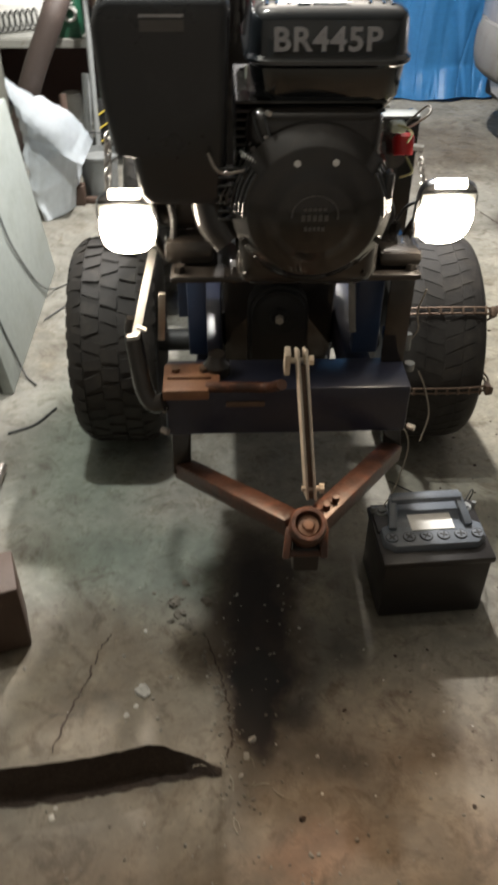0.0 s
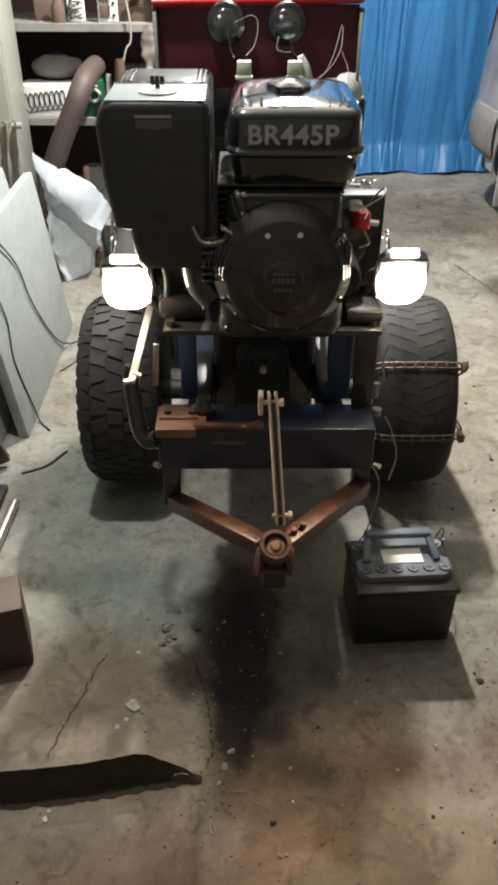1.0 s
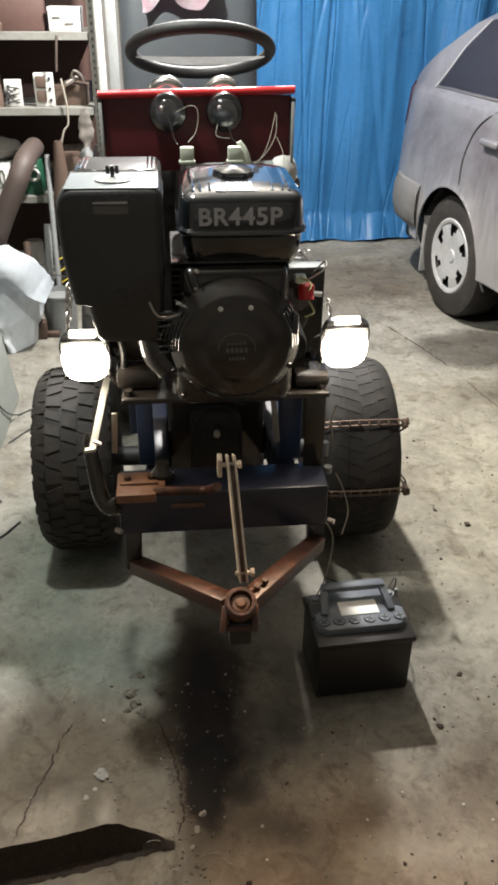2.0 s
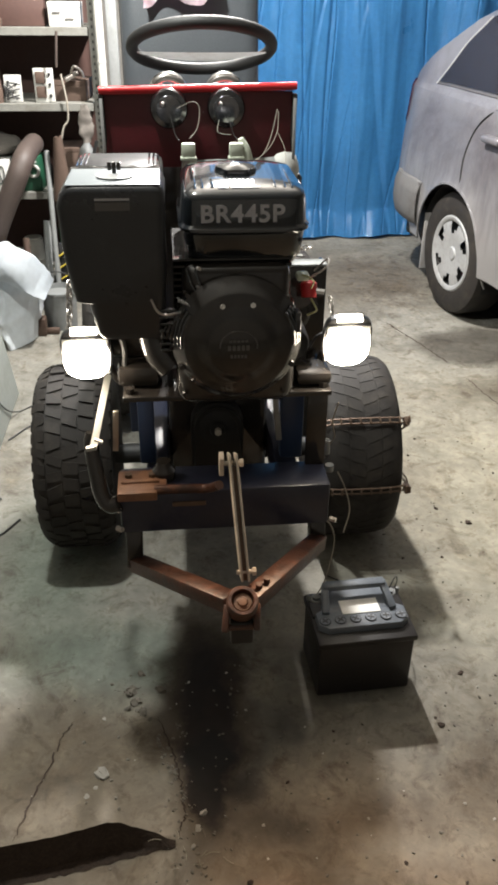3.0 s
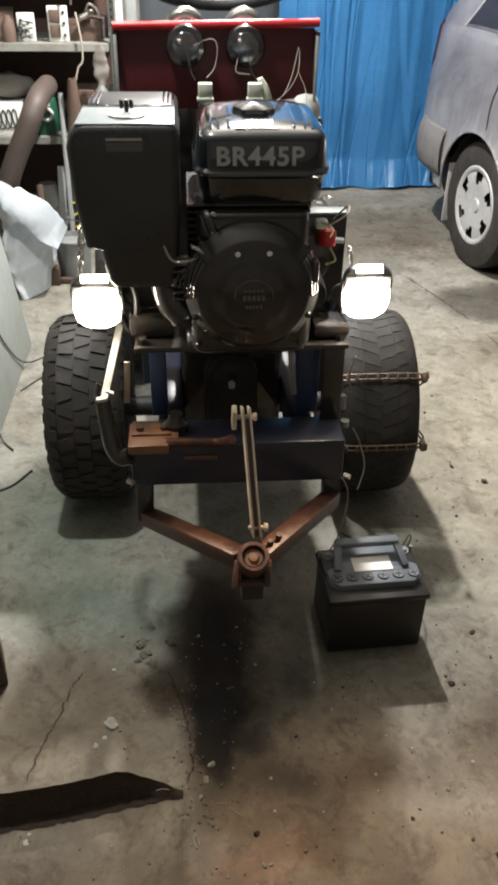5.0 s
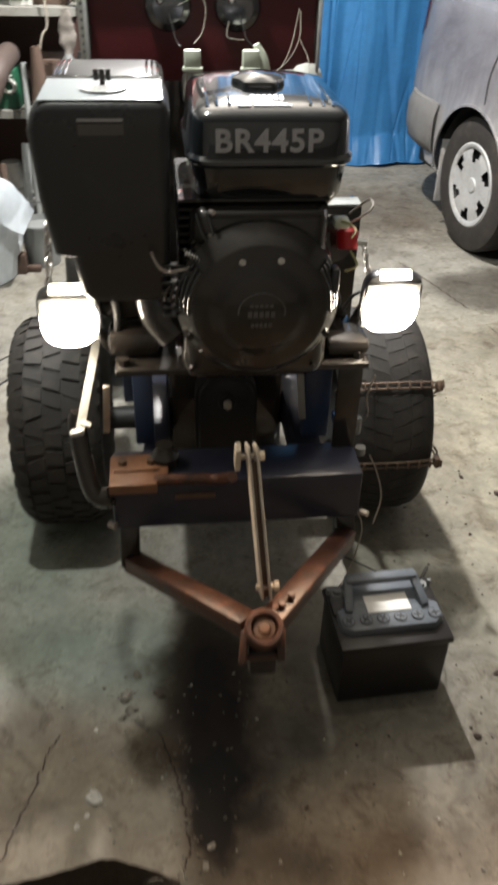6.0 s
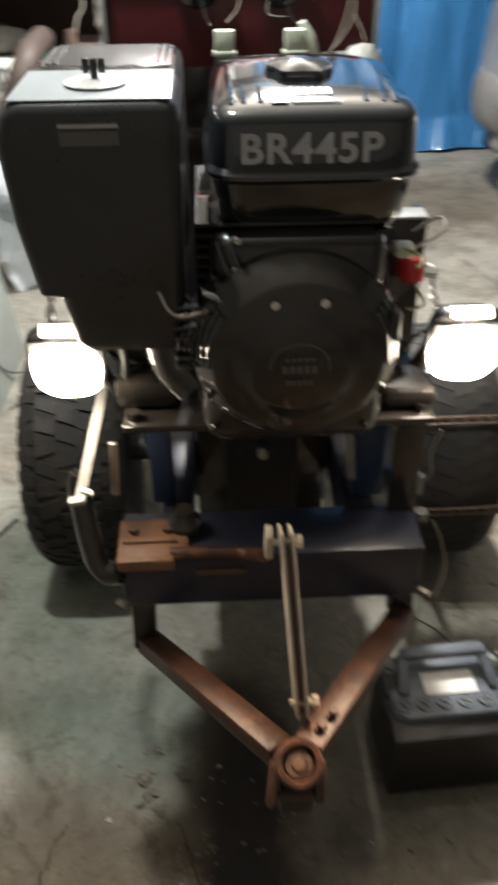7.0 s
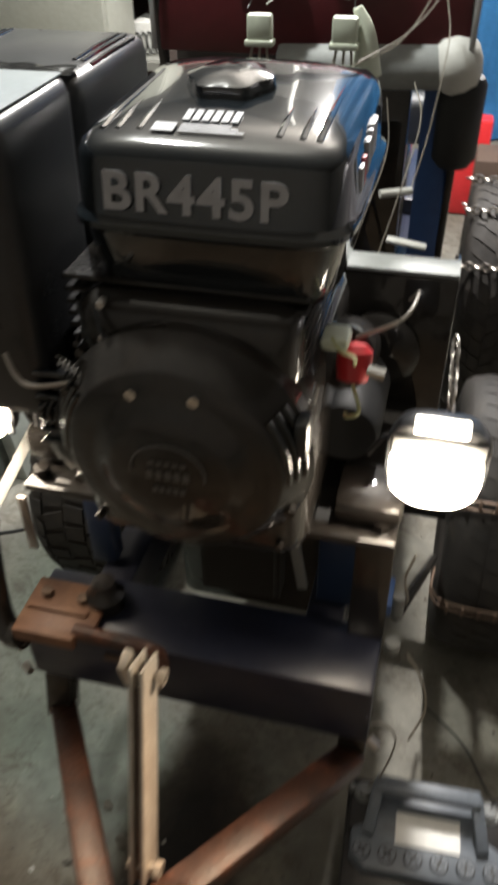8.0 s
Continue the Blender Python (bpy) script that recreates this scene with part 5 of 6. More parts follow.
def strap(angle, x0, x1, cy, rad, parent):
    """A steel strap with cleats lying across the tread."""
    a = radians(angle)
    rr = rad + 0.004
    d = Vector((0, -math.cos(a), math.sin(a)))
    c = Vector((0, cy, rad))
    side = Vector((0, math.sin(a), math.cos(a)))
    bm = B()
    pts = [c + d * (rr - 0.085) + Vector((x0 - 0.008, 0, 0)), c + d * (rr - 0.03) + Vector((x0 - 0.010, 0, 0)), c + d * (rr - 0.002) + Vector((x0 + 0.018, 0, 0)), c + d * (rr + 0.004) + Vector(((x0 + x1) / 2, 0, 0)), c + d * (rr - 0.002) + Vector((x1 - 0.018, 0, 0)), c + d * (rr - 0.03) + Vector((x1 + 0.010, 0, 0)), c + d * (rr - 0.085) + Vector((x1 + 0.008, 0, 0))]
    for o in (-0.007, 0.007):
        tube(bm, [p + side * o for p in pts], 0.0028, 6, 6)
    for k in range(9):
        p = c + d * (rr + 0.006) + Vector((lerp(x0, x1, 0.08 + 0.84 * k / 7), 0, 0))
        bars(bm, p - side * 0.010, p + side * 0.010, 0.005, 0.006, 0.001, d)
    box(bm, (x1 - 0.004, -0.014, -0.016), (x1 + 0.010, 0.011, 0.010), 0.003, 2, Matrix.Translation(c + d * (rr - 0.01)) @ Matrix.Rotation(-a, 4, "X"))
    part("grip_strap", bm, RUST, parent, "rusty steel grip strap")


for ang in (43.5, 3):
    strap(ang, 0.345, 0.575, WY, WR, wr)
for k in range(5):
    bm = B()
    a = radians(40 + 28 * k)
    for s in range(9):
        u = 0.318 + 0.157 * s / 8
        p = Vector((u, 1.76 - 0.322 * math.cos(a), 0.315 + 0.322 * math.sin(a)))
        tube(bm, ring_of(p, 0.011, (0, 1, 0.3) if s % 2 else (0, 0.3, 1), 10), 0.003, 5, 1, True)
    part("cross_chain", bm, STEEL, w4, "bright steel chain across the tyre")

# engine
P("crankcase", box(B(), (-0.055, 0.207, 0.80), (0.175, 0.47, 1.02), 0.03, 3), ENGINE, "black engine crankcase")
for k in range(9):
    z = 0.985 + k * 0.012
    P("cooling_fin", box(B(), (-0.055, 0.24, z), (0.165, 0.45, z + 0.005), 0.002, 1), ENGINE)
P("fan_shroud", box(B(), (-0.040, 0.216, 0.945), (0.163, 0.27, 1.078), 0.022, 3), ENGINE, "black fan shroud")
P("rating_plate", box(B(), (-0.012, 0.2135, 1.03), (0.012, 0.2165, 1.045), 0.001, 1), RUST, "small dull metal rating plate")
C = Vector((0.060, 0.205, 0.944))
m = Matrix.Translation(C) @ Matrix.Rotation(radians(90), 4, "X")
prof = [(0.122, -0.03), (0.122, 0.002), (0.1175, 0.006), (0.1005, 0.030), (0.0965, 0.0325), (0.080, 0.0335), (0.068, 0.0365), (0.060, 0.0420), (0.052, 0.0450), (0.0, 0.0470)]
rec = P("recoil_cover", lathe(B(), prof, m, 72), ENGINE, "black round recoil starter cover with louvred sides")
for mid in (16, 164):
    for k in range(3):
        r0, h0 = 0.1150 - 0.0058 * k, 0.0100 + 0.0082 * k
        bead = [(r0 + 0.0034 * math.cos(radians(q)), h0 + 0.0034 * math.sin(radians(q))) for q in range(-55, 126, 20)]
        part("louvre", lathe(B(), bead, m, 16, radians(mid - 19), radians(mid + 19)), GLOSS, rec, "glossy rib on the side of the cover")
bm = tube(B(), [C + Vector((0.034 * math.cos(radians(a)), -0.0470, 0.004 + 0.030 * math.sin(radians(a)))) for a in range(-10, 200, 15)], 0.0013, 6, 2)
for z, w, h in ((0.014, 0.018, 0.0022), (0.001, 0.021, 0.0050), (-0.016, 0.016, 0.0032)):
    for k in range(5):
        x = C.x + lerp(-w, w, (k + 0.5) / 5)
        box(bm, (x - w * 0.15, C.y - 0.0482, C.z + z - h), (x + w * 0.13, C.y - 0.0455, C.z + z + h))
part("emblem", bm, PRINT, rec, "faded grey maker's emblem")
for a in (72, 110, 152, 205, 335):
    rr = 0.084 if 60 < a < 120 else 0.114
    p = C + Vector((rr * math.cos(radians(a)), -0.010 - (0.022 if rr < 0.11 else 0), rr * math.sin(radians(a))))
    part("cover_bolt", cyl(B(), p, p - Vector((0, 0.010, 0)), 0.0055, seg=6), CHROME if rr < 0.11 else ENGINE, rec, "small bolt")
for k in range(7):
    P("side_fin", box(B(), (-0.082, 0.197 + 0.001 * k, 0.925 + 0.0125 * k), (-0.060 + 0.002 * k, 0.214, 0.9295 + 0.0125 * k), 0.0012, 1, Matrix()), GLOSS)
for x, z in ((-0.03, 1.03), (0.03, 1.045), (0.12, 1.04), (0.145, 1.02), (-0.04, 0.83), (0.15, 0.83)):
    P("case_bolt", cyl(B(), (x, 0.222, z), (x, 0.203, z), 0.0045, seg=6), ENGINE)
P("pull_rod", tube(B(), [(-0.01, 0.214, 1.018), (0.03, 0.205, 1.024), (0.05, 0.205, 1.030)], 0.0016, 6), GLOSS)
P("pull_rod", tube(B(), [(-0.02, 0.214, 1.032), (0.012, 0.205, 1.040), (0.03, 0.205, 1.046)], 0.0016, 6), GLOSS)
P("starter_grip", box(B(), (0.165, 0.185, 0.96), (0.178, 0.21, 1.0), 0.005), PLASTIC)
for k in range(3):
    P("cooling_vane", tube(B(), [(-0.062 - 0.008 * k, 0.200, 0.945 + 0.004 * k), (-0.060 - 0.008 * k, 0.196, 0.965), (-0.054 - 0.008 * k, 0.200, 0.982 - 0.004 * k)], 0.0022, 6), ENGINE)
bm = lathe(B(), [(0, -0.06), (0.045, -0.06), (0.05, -0.05), (0.05, 0.05), (0.045, 0.06), (0, 0.06)], Matrix.Translation((0.188, 0.42, 0.86)) @ Matrix.Rotation(radians(90), 4, "X") @ Matrix.Diagonal((0.8, 0.8, 1, 1)), 28)
P("starter_motor", bm, BLACKTRIM, "black starter motor")
bm = lathe(B(), [(0, -0.04), (0.028, -0.04), (0.03, -0.03), (0.03, 0.03), (0, 0.035)], Matrix.Translation((0.19, 0.33, 0.985)) @ Matrix.Rotation(radians(70), 4, "X"), 24)
P("carburettor", bm, ENGINE)
bm = lathe(B(), [(0, 0), (0.014, 0), (0.016, 0.012), (0.016, 0.026), (0.010, 0.032), (0, 0.032)], Matrix.Translation((0.203, 0.262, 1.0)) @ Matrix.Rotation(radians(-20), 4, "X"), 18)
P("spark_cap", bm, RED, "red plastic terminal cap")
P("terminal_nut", cyl(B(), (0.215, 0.262, 1.012), (0.232, 0.26, 1.010), 0.006, seg=6), CHROME)
P("relay", box(B(), (0.175, 0.24, 1.038), (0.20, 0.27, 1.052), 0.006), PALE)
for pts in ([(0.185, 0.245, 1.05), (0.195, 0.225, 1.052), (0.206, 0.235, 1.04), (0.205, 0.255, 1.02)], [(0.205, 0.25, 1.002), (0.214, 0.235, 0.985), (0.204, 0.235, 0.978), (0.20, 0.25, 0.97)]):
    P("ignition_wire", tube(B(), pts, 0.0018, 6), YELLOWWIRE)
P("head_pipe", tube(B(), [(0.20, 0.30, 1.02), (0.24, 0.29, 1.05), (0.25, 0.34, 1.05), (0.24, 0.42, 1.0)], 0.0018, 8), WHITEWIRE)

# fuel tank
def tank_shell(levels, lo=0.0, hi=1.0):
    """Rounded plan sections, each (z, x half width, y front, y back, corner)."""
    bm = B()
    rings = []
    for z, hw, yf, yb, c, slope in levels:
        ring = []
        cy, hd = (yf + yb) / 2, (yb - yf) / 2
        for k in range(48):
            a = 2 * math.pi * k / 48
            e = 2.0 / c
            x = math.copysign(abs(math.cos(a)) ** e, math.cos(a)) * hw
            y = math.copysign(abs(math.sin(a)) ** e, math.sin(a)) * hd
            ring.append(bm.verts.new((0.0785 + x, cy + y, z + slope * (y + hd))))
        rings.append(ring)
    for a, b in zip(rings, rings[1:]):
        for k in range(48):
            bm.faces.new((a[k], a[(k + 1) % 48], b[(k + 1) % 48], b[k]))
    bm.faces.new(rings[0][::-1])
    bm.faces.new(rings[-1])
    return bm


bm = tank_shell([(1.064, 0.080, 0.275, 0.46, 5, 0), (1.069, 0.098, 0.25, 0.485, 6, 0), (1.088, 0.108, 0.240, 0.493, 7, 0), (1.130, 0.113, 0.235, 0.50, 7, 0),
                 (1.136, 0.120, 0.228, 0.51, 7, 0), (1.141, 0.120, 0.228, 0.51, 7, 0), (1.146, 0.1155, 0.233, 0.50, 7, 0), (1.188, 0.1125, 0.2395, 0.493, 8, 0), (1.1965, 0.1095, 0.243, 0.489, 8, 0.01),
                 (1.2025, 0.103, 0.251, 0.480, 7, 0.025), (1.209, 0.078, 0.285, 0.45, 5, 0.05), (1.212, 0.045, 0.31, 0.43, 3, 0.06)])
tank = P("fuel_tank", bm, GLOSS, "glossy black fuel tank with pressed ribs")
for x in (-0.010, 0.003, 0.021, 0.133, 0.151, 0.164):
    bm = tube(B(), [(x, 0.268, 1.2068 - 0.05 * abs(x - 0.0785)), (x, 0.30, 1.2105 - 0.05 * abs(x - 0.0785)), (x, 0.36, 1.2125 - 0.05 * abs(x - 0.0785)), (x, 0.42, 1.2135 - 0.05 * abs(x - 0.0785))], 0.0035, 8)
    part("tank_rib", bm, GLOSS, tank)
mc = Matrix.Translation((0.070, 0.364, 1.2085)) @ Matrix.Rotation(radians(3), 4, "X")
bm = B()
n = 40
prof = [(0.035, 0.0), (0.037, 0.006), (0.035, 0.016), (0.024, 0.021), (0.0, 0.023)]
rings = []
for i in range(n):
    a = 2 * math.pi * i / n
    k = 1 + 0.08 * math.cos(6 * a)
    rings.append([bm.verts.new(mc @ Vector((r * (k if j < 3 else 1) * math.cos(a), r * (k if j < 3 else 1) * math.sin(a), h))) for j, (r, h) in enumerate(prof)])
for i in range(n):
    a, b = rings[i], rings[(i + 1) % n]
    for j in range(4):
        bm.faces.new((a[j], b[j], b[j + 1], a[j + 1]))
bmesh.ops.remove_doubles(bm, verts=bm.verts[:], dist=1e-5)
part("fuel_cap", bm, GLOSS, tank, "black scalloped fuel cap")
lm = Matrix.Translation((0.07, 0.262, 1.2062)) @ Matrix.Rotation(radians(8.5), 4, "X")
part("label_print", box(B(), (-0.038, 0.000, 0.0), (-0.020, 0.014, 0.0010), 0, 1, lm), LETTER, tank, "white printed warning label")
for row in range(3):
    part("label_line", box(B(), (-0.016, 0.001 + row * 0.005, 0.0), (0.036 - 0.006 * row, 0.0035 + row * 0.005, 0.0010), 0, 1, lm), LETTER, tank)
bm = B()
for k in range(6):
    box(bm, (-0.018 + k * 0.008, 0.020, 0.0), (-0.0125 + k * 0.008, 0.038, 0.0012), 0, 1, lm)
tagged(part("bar_print", bm, LETTER, tank, "row of short white printed bars"), kind="stuff")
# painted mark on the tank's side
for y0, y1, z0, z1, mt in ((0.30, 0.315, 1.155, 1.175, LETTER), (0.335, 0.35, 1.158, 1.185, LETTER), (0.355, 0.36, 1.16, 1.188, LETTER), (0.365, 0.39, 1.162, 1.190, LETTER), (0.318, 0.328, 1.155, 1.178, RED)):
    part("side_mark", box(B(), (0.1895, y0, z0), (0.1945, y1, z1)), mt, tank)


def lettering(text, width, height, m, material, parent, label):
    cu = bpy.data.curves.new("lettering", "FONT")
    cu.body, cu.size, cu.extrude, cu.offset, cu.space_character, cu.align_x = text, 1.0, 0.012, 0.026, 1.09, "LEFT"
    tmp = new("lettering_curve", cu)
    bpy.context.view_layer.update()
    me = bpy.data.meshes.new_from_object(tmp.evaluated_get(bpy.context.evaluated_depsgraph_get()))
    bpy.data.objects.remove(tmp)
    co = np.array([v.co[:] for v in me.vertices])
    lo, hi = co.min(0), co.max(0)
    me.transform(m @ Matrix.Diagonal((width / (hi[0] - lo[0]), height / (hi[1] - lo[1]), 0.018, 1)) @ Matrix.Translation((-lo[0], -lo[1], 0)))
    me.materials.append(material)
    o = new("lettering", me)
    o.parent = parent
    return tagged(o, label)


lettering("BR445P", 0.149, 0.031, Matrix.Translation((-0.001, 0.2316, 1.1525)) @ Matrix.Rotation(radians(81.3), 4, "X"), LETTER, tank, "silver letters BR445P")

# air filter box and the box behind it
bm = B()
lev = [(0.945, -0.190, -0.075, 0.215, 0.33), (0.96, -0.198, -0.070, 0.206, 0.332), (1.018, -0.206, -0.068, 0.203, 0.332), (1.022, -0.230, -0.068, 0.202, 0.332), (1.10, -0.242, -0.066, 0.199, 0.333), (1.19, -0.246, -0.063, 0.195, 0.334), (1.212, -0.239, -0.062, 0.194, 0.334), (1.222, -0.232, -0.066, 0.198, 0.333), (1.226, -0.224, -0.073, 0.205, 0.331)]
rings = []
for z, x0, x1, y0, y1 in lev:
    r = 0.016
    ring = []
    for cx, cy, a0 in ((x1 - r, y1 - r, 0), (x0 + r, y1 - r, 90), (x0 + r, y0 + r, 180), (x1 - r, y0 + r, 270)):
        for k in range(5):
            a = radians(a0 + 22.5 * k)
            ring.append(bm.verts.new((cx + r * math.cos(a), cy + r * math.sin(a), z)))
    rings.append(ring)
for a, b in zip(rings, rings[1:]):
    for k in range(20):
        bm.faces.new((a[k], a[(k + 1) % 20], b[(k + 1) % 20], b[k]))
bm.faces.new(rings[0][::-1])
bm.faces.new(rings[-1])
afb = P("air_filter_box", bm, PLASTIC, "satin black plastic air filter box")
# Thin pale sheet that paints the bright reflection on the box's top.
part("lid_top", box(B(), (-0.228, 0.202, 1.2255), (-0.070, 0.331, 1.2275), 0.0015), LIDSHEEN, afb, "grey top of the filter box, paled to paint a reflection")
part("washer", lathe(B(), [(0, 0.0), (0.030, 0.0), (0.032, 0.003), (0.012, 0.006), (0, 0.006)], Matrix.Translation((-0.148, 0.262, 1.2275)), 28), HUBCAP, afb, "chrome washer")
bm = cyl(B(), (-0.148, 0.262, 1.23), (-0.148, 0.262, 1.252), 0.004, seg=10)
for s in (-1, 1):
    box(bm, (-0.148 + s * 0.008 - 0.0035, 0.2605, 1.238), (-0.148 + s * 0.008 + 0.0035, 0.2635, 1.252), 0.0012)
part("wing_nut", bm, ENGINE, afb)
bm = box(B(), (-0.180, 0.1925, 1.203), (-0.122, 0.1955, 1.2065))
part("name_strip", bm, LETTER, afb, "pale printed strip")
part("name_strip", box(B(), (-0.180, 0.193, 1.186), (-0.122, 0.1965, 1.200)), PRINT, afb)
bm = box(B(), (-0.236, 0.342, 1.0), (-0.066, 0.535, 1.220), 0.018, 3)
rb = P("rear_air_box", bm, PLASTIC, "satin black plastic box with a ribbed lid")
for s in (-1, 1):
    for k in range(3):
        x = -0.151 + s * (0.060 + 0.008 * k)
        part("lid_rib", tube(B(), [(x, 0.40, 1.2195 - 0.0008 * k * k), (x, 0.45, 1.2205 - 0.0008 * k * k), (x, 0.51, 1.2195 - 0.0008 * k * k)], 0.0026, 8), GLOSS, rb)
bm = B()
sheet(bm, lambda u, v: Vector((lerp(-0.232, -0.070, u), lerp(0.346, 0.372, v) + 0.004 * noise.noise((u * 9, 0, 3)), 1.2205 + 0.007 * math.sin(v * math.pi) * (0.7 + 0.6 * noise.noise((u * 7, v * 2, 1))))), 30, 8)
thick(bm, 0.002)
part("lid_lip", bm, GLOSS, rb, "wavy front lip of the lid")
P("rear_side_box", box(B(), (-0.262, 0.40, 0.965), (-0.20, 0.50, 1.17), 0.012), PLASTIC, "black plastic side box")
P("intake_neck", tube(B(), [(-0.10, 0.30, 0.96), (-0.085, 0.27, 0.90), (-0.06, 0.26, 0.87)], 0.035, 14), ENGINE)
P("muffler", box(B(), (-0.20, 0.36, 0.83), (-0.075, 0.56, 0.94), 0.03, 3), ENGINE, "black exhaust silencer")
P("choke_lever", tube(B(), [(-0.095, 0.19, 1.03), (-0.085, 0.185, 1.01), (-0.07, 0.185, 1.002), (-0.035, 0.200, 1.002)], 0.0022, 8), STEEL, "bent steel choke lever")
P("throttle_spring", tube(B(), [Vector((-0.048 + 0.0035 * k / 4, 0.196 + 0.0042 * math.sin(k * 1.57), 1.026 - 0.0022 * k / 4 + 0.0042 * math.cos(k * 1.57))) for k in range(41)], 0.0009, 5, 2), CHROME, "small bright coil spring")
for x, z in ((-0.022, 1.016), (-0.006, 1.030), (0.118, 1.028), (0.150, 1.008)):
    P("clip", bars(B(), (x, 0.203, z), (x + 0.007, 0.198, z - 0.006), 0.0045, 0.003, 0.001), STEEL, "small bright steel clip")
random.seed(9)
for k in range(7):
    x, z = random.uniform(-0.05, 0.03), random.uniform(1.02, 1.08)
    P("screw", cyl(B(), (x, 0.222, z), (x + 0.003, 0.209, z + 0.002), random.uniform(0.0025, 0.0045), seg=6), STEEL if k % 3 == 0 else ENGINE, "small screw")
for k in range(2):
    P("throttle_rod", tube(B(), [(-0.03 + 0.015 * k, 0.216, 1.075), (-0.022 + 0.015 * k, 0.206, 1.05), (-0.01 + 0.014 * k, 0.203, 1.03)], 0.0018, 6), GLOSS)

# guard plate beside the engine
bm = box(B(), (0.135, 0.53, 0.72), (0.29, 0.545, 0.972), 0.003)
gp = P("guard_box", bm, ENGINE, "dark brown guard plate with a pale top edge")
part("guard_top", box(B(), (0.135, 0.53, 0.972), (0.29, 0.572, 0.978), 0.002), TUBEGREY, gp)
part("guard_side", box(B(), (0.282, 0.545, 0.72), (0.29, 0.60, 0.972), 0.002), ENGINE, gp)
P("guard_disc", lathe(B(), [(0, 0.012), (0.04, 0.012), (0.052, 0.004), (0.052, -0.004), (0, -0.004)], Matrix.Translation((0.205, 0.526, 0.87)) @ Matrix.Rotation(radians(90), 4, "X"), 32), ENGINE)
P("paper_tag", bars(B(), (0.196, 0.612, 0.978), (0.246, 0.606, 0.974), 0.014, 0.005, 0.002), WHITE, "crumpled white tag")

# headlights on stalks
def headlight(c):
    c = Vector(c)
    m = Matrix.Translation(c) @ Matrix.Rotation(radians(12), 4, "X")
    bm = B()
    rings = []
    for d, w, h, off in ((0.046, 0.014, 0.014, -0.008), (0.038, 0.030, 0.030, -0.008), (0.02, 0.044, 0.046, -0.005), (0.0, 0.050, 0.056, -0.004), (-0.010, 0.049, 0.055, -0.004)):
        ring = []
        for k in range(32):
            a = 2 * math.pi * k / 32
            x = math.copysign(abs(math.cos(a)) ** 0.55, math.cos(a)) * w
            z = math.copysign(abs(math.sin(a)) ** 0.55, math.sin(a)) * h + off
            ring.append(bm.verts.new(m @ Vector((x, d, z))))
        rings.append(ring)
    for a, b in zip(rings, rings[1:]):
        for k in range(32):
            bm.faces.new((a[k], a[(k + 1) % 32], b[(k + 1) % 32], b[k]))
    bm.faces.new(rings[0])
    bm.faces.new(rings[-1])
    hl = P("headlight", bm, PLASTIC, "square black headlight, lit warm white")
    bm = B()
    cols = []
    for d, k2 in ((-0.008, 1.0), (-0.020, 0.97), (-0.028, 0.8), (-0.031, 0.4)):
        ring = []
        for k in range(32):
            a = 2 * math.pi * k / 32
            x = math.copysign(abs(math.cos(a)) ** 0.7, math.cos(a)) * 0.046 * k2 * (1 - 0.16 * max(0, -math.sin(a)))
            z = math.copysign(abs(math.sin(a)) ** 0.6, math.sin(a)) * 0.044 * k2 - 0.015
            ring.append(bm.verts.new(m @ Vector((x, d, z))))
        cols.append(ring)
    for a, b in zip(cols, cols[1:]):
        for k in range(32):
            bm.faces.new((a[k], a[(k + 1) % 32], b[(k + 1) % 32], b[k]))
    bm.faces.new(cols[-1])
    part("lens", bm, LENS, hl, "glowing ribbed headlight glass")
    part("reflector", box(B(), (-0.045, -0.013, -0.052), (0.045, -0.009, 0.034), 0.0015, 1, m), GREYMETAL, hl, "grey reflector behind the headlight glass")
    part("side_lamp", box(B(), (-0.026, -0.008, -0.004), (0.026, 0.008, 0.005), 0.003, 2, m @ Matrix.Translation((0, -0.006, 0.047)) @ Matrix.Rotation(radians(28), 4, "X")), SIDELAMP, hl, "glowing side lamp above the glass")
    return hl


headlight((0.289, 0.291, 0.905))
headlight((-0.232, 0.308, 0.886))
for s, x in ((1, 0.289), (-1, -0.232)):
    P("headlight_stalk", tube(B(), [(x, 0.336, 0.892), (x - s * 0.02, 0.356, 0.865), (x - s * 0.05, 0.36, 0.80), (x - s * 0.06, 0.36, 0.79)], 0.009, 10), ENGINE, "black headlight stalk")
P("lamp_bracket", box(B(), (-0.196, 0.335, 0.895), (-0.183, 0.347, 0.955), 0.002), STEEL, "bright steel bracket")
P("lamp_bracket", box(B(), (0.235, 0.30, 0.80), (0.262, 0.33, 0.812), 0.002), STEEL)
bm = B()
a, b = Vector((-0.199, 0.372, 0.80)), Vector((-0.227, 0.213, 0.712))
bars(bm, a, b, 0.014, 0.002, 0.0005, (0, 1, 0))
bars(bm, b + Vector((-0.014, 0, 0.0)), b + Vector((0.008, 0, 0.004)), 0.012, 0.008, 0.002)
bars(bm, b + Vector((0.004, 0, 0.022)), b + Vector((0.020, 0, 0.014)), 0.010, 0.005, 0.002)
P("cable_tie", bm, WHITE, "white plastic strap hanging from the headlight")
P("lamp_wire", tube(B(), [(-0.205, 0.325, 0.93), (-0.175, 0.318, 0.925), (-0.158, 0.315, 0.89), (-0.160, 0.318, 0.84), (-0.17, 0.325, 0.80)], 0.006, 8), WIRE)
P("lamp_wire", tube(B(), [(0.26, 0.33, 0.90), (0.235, 0.32, 0.895), (0.22, 0.32, 0.87)], 0.003, 8), WIRE)


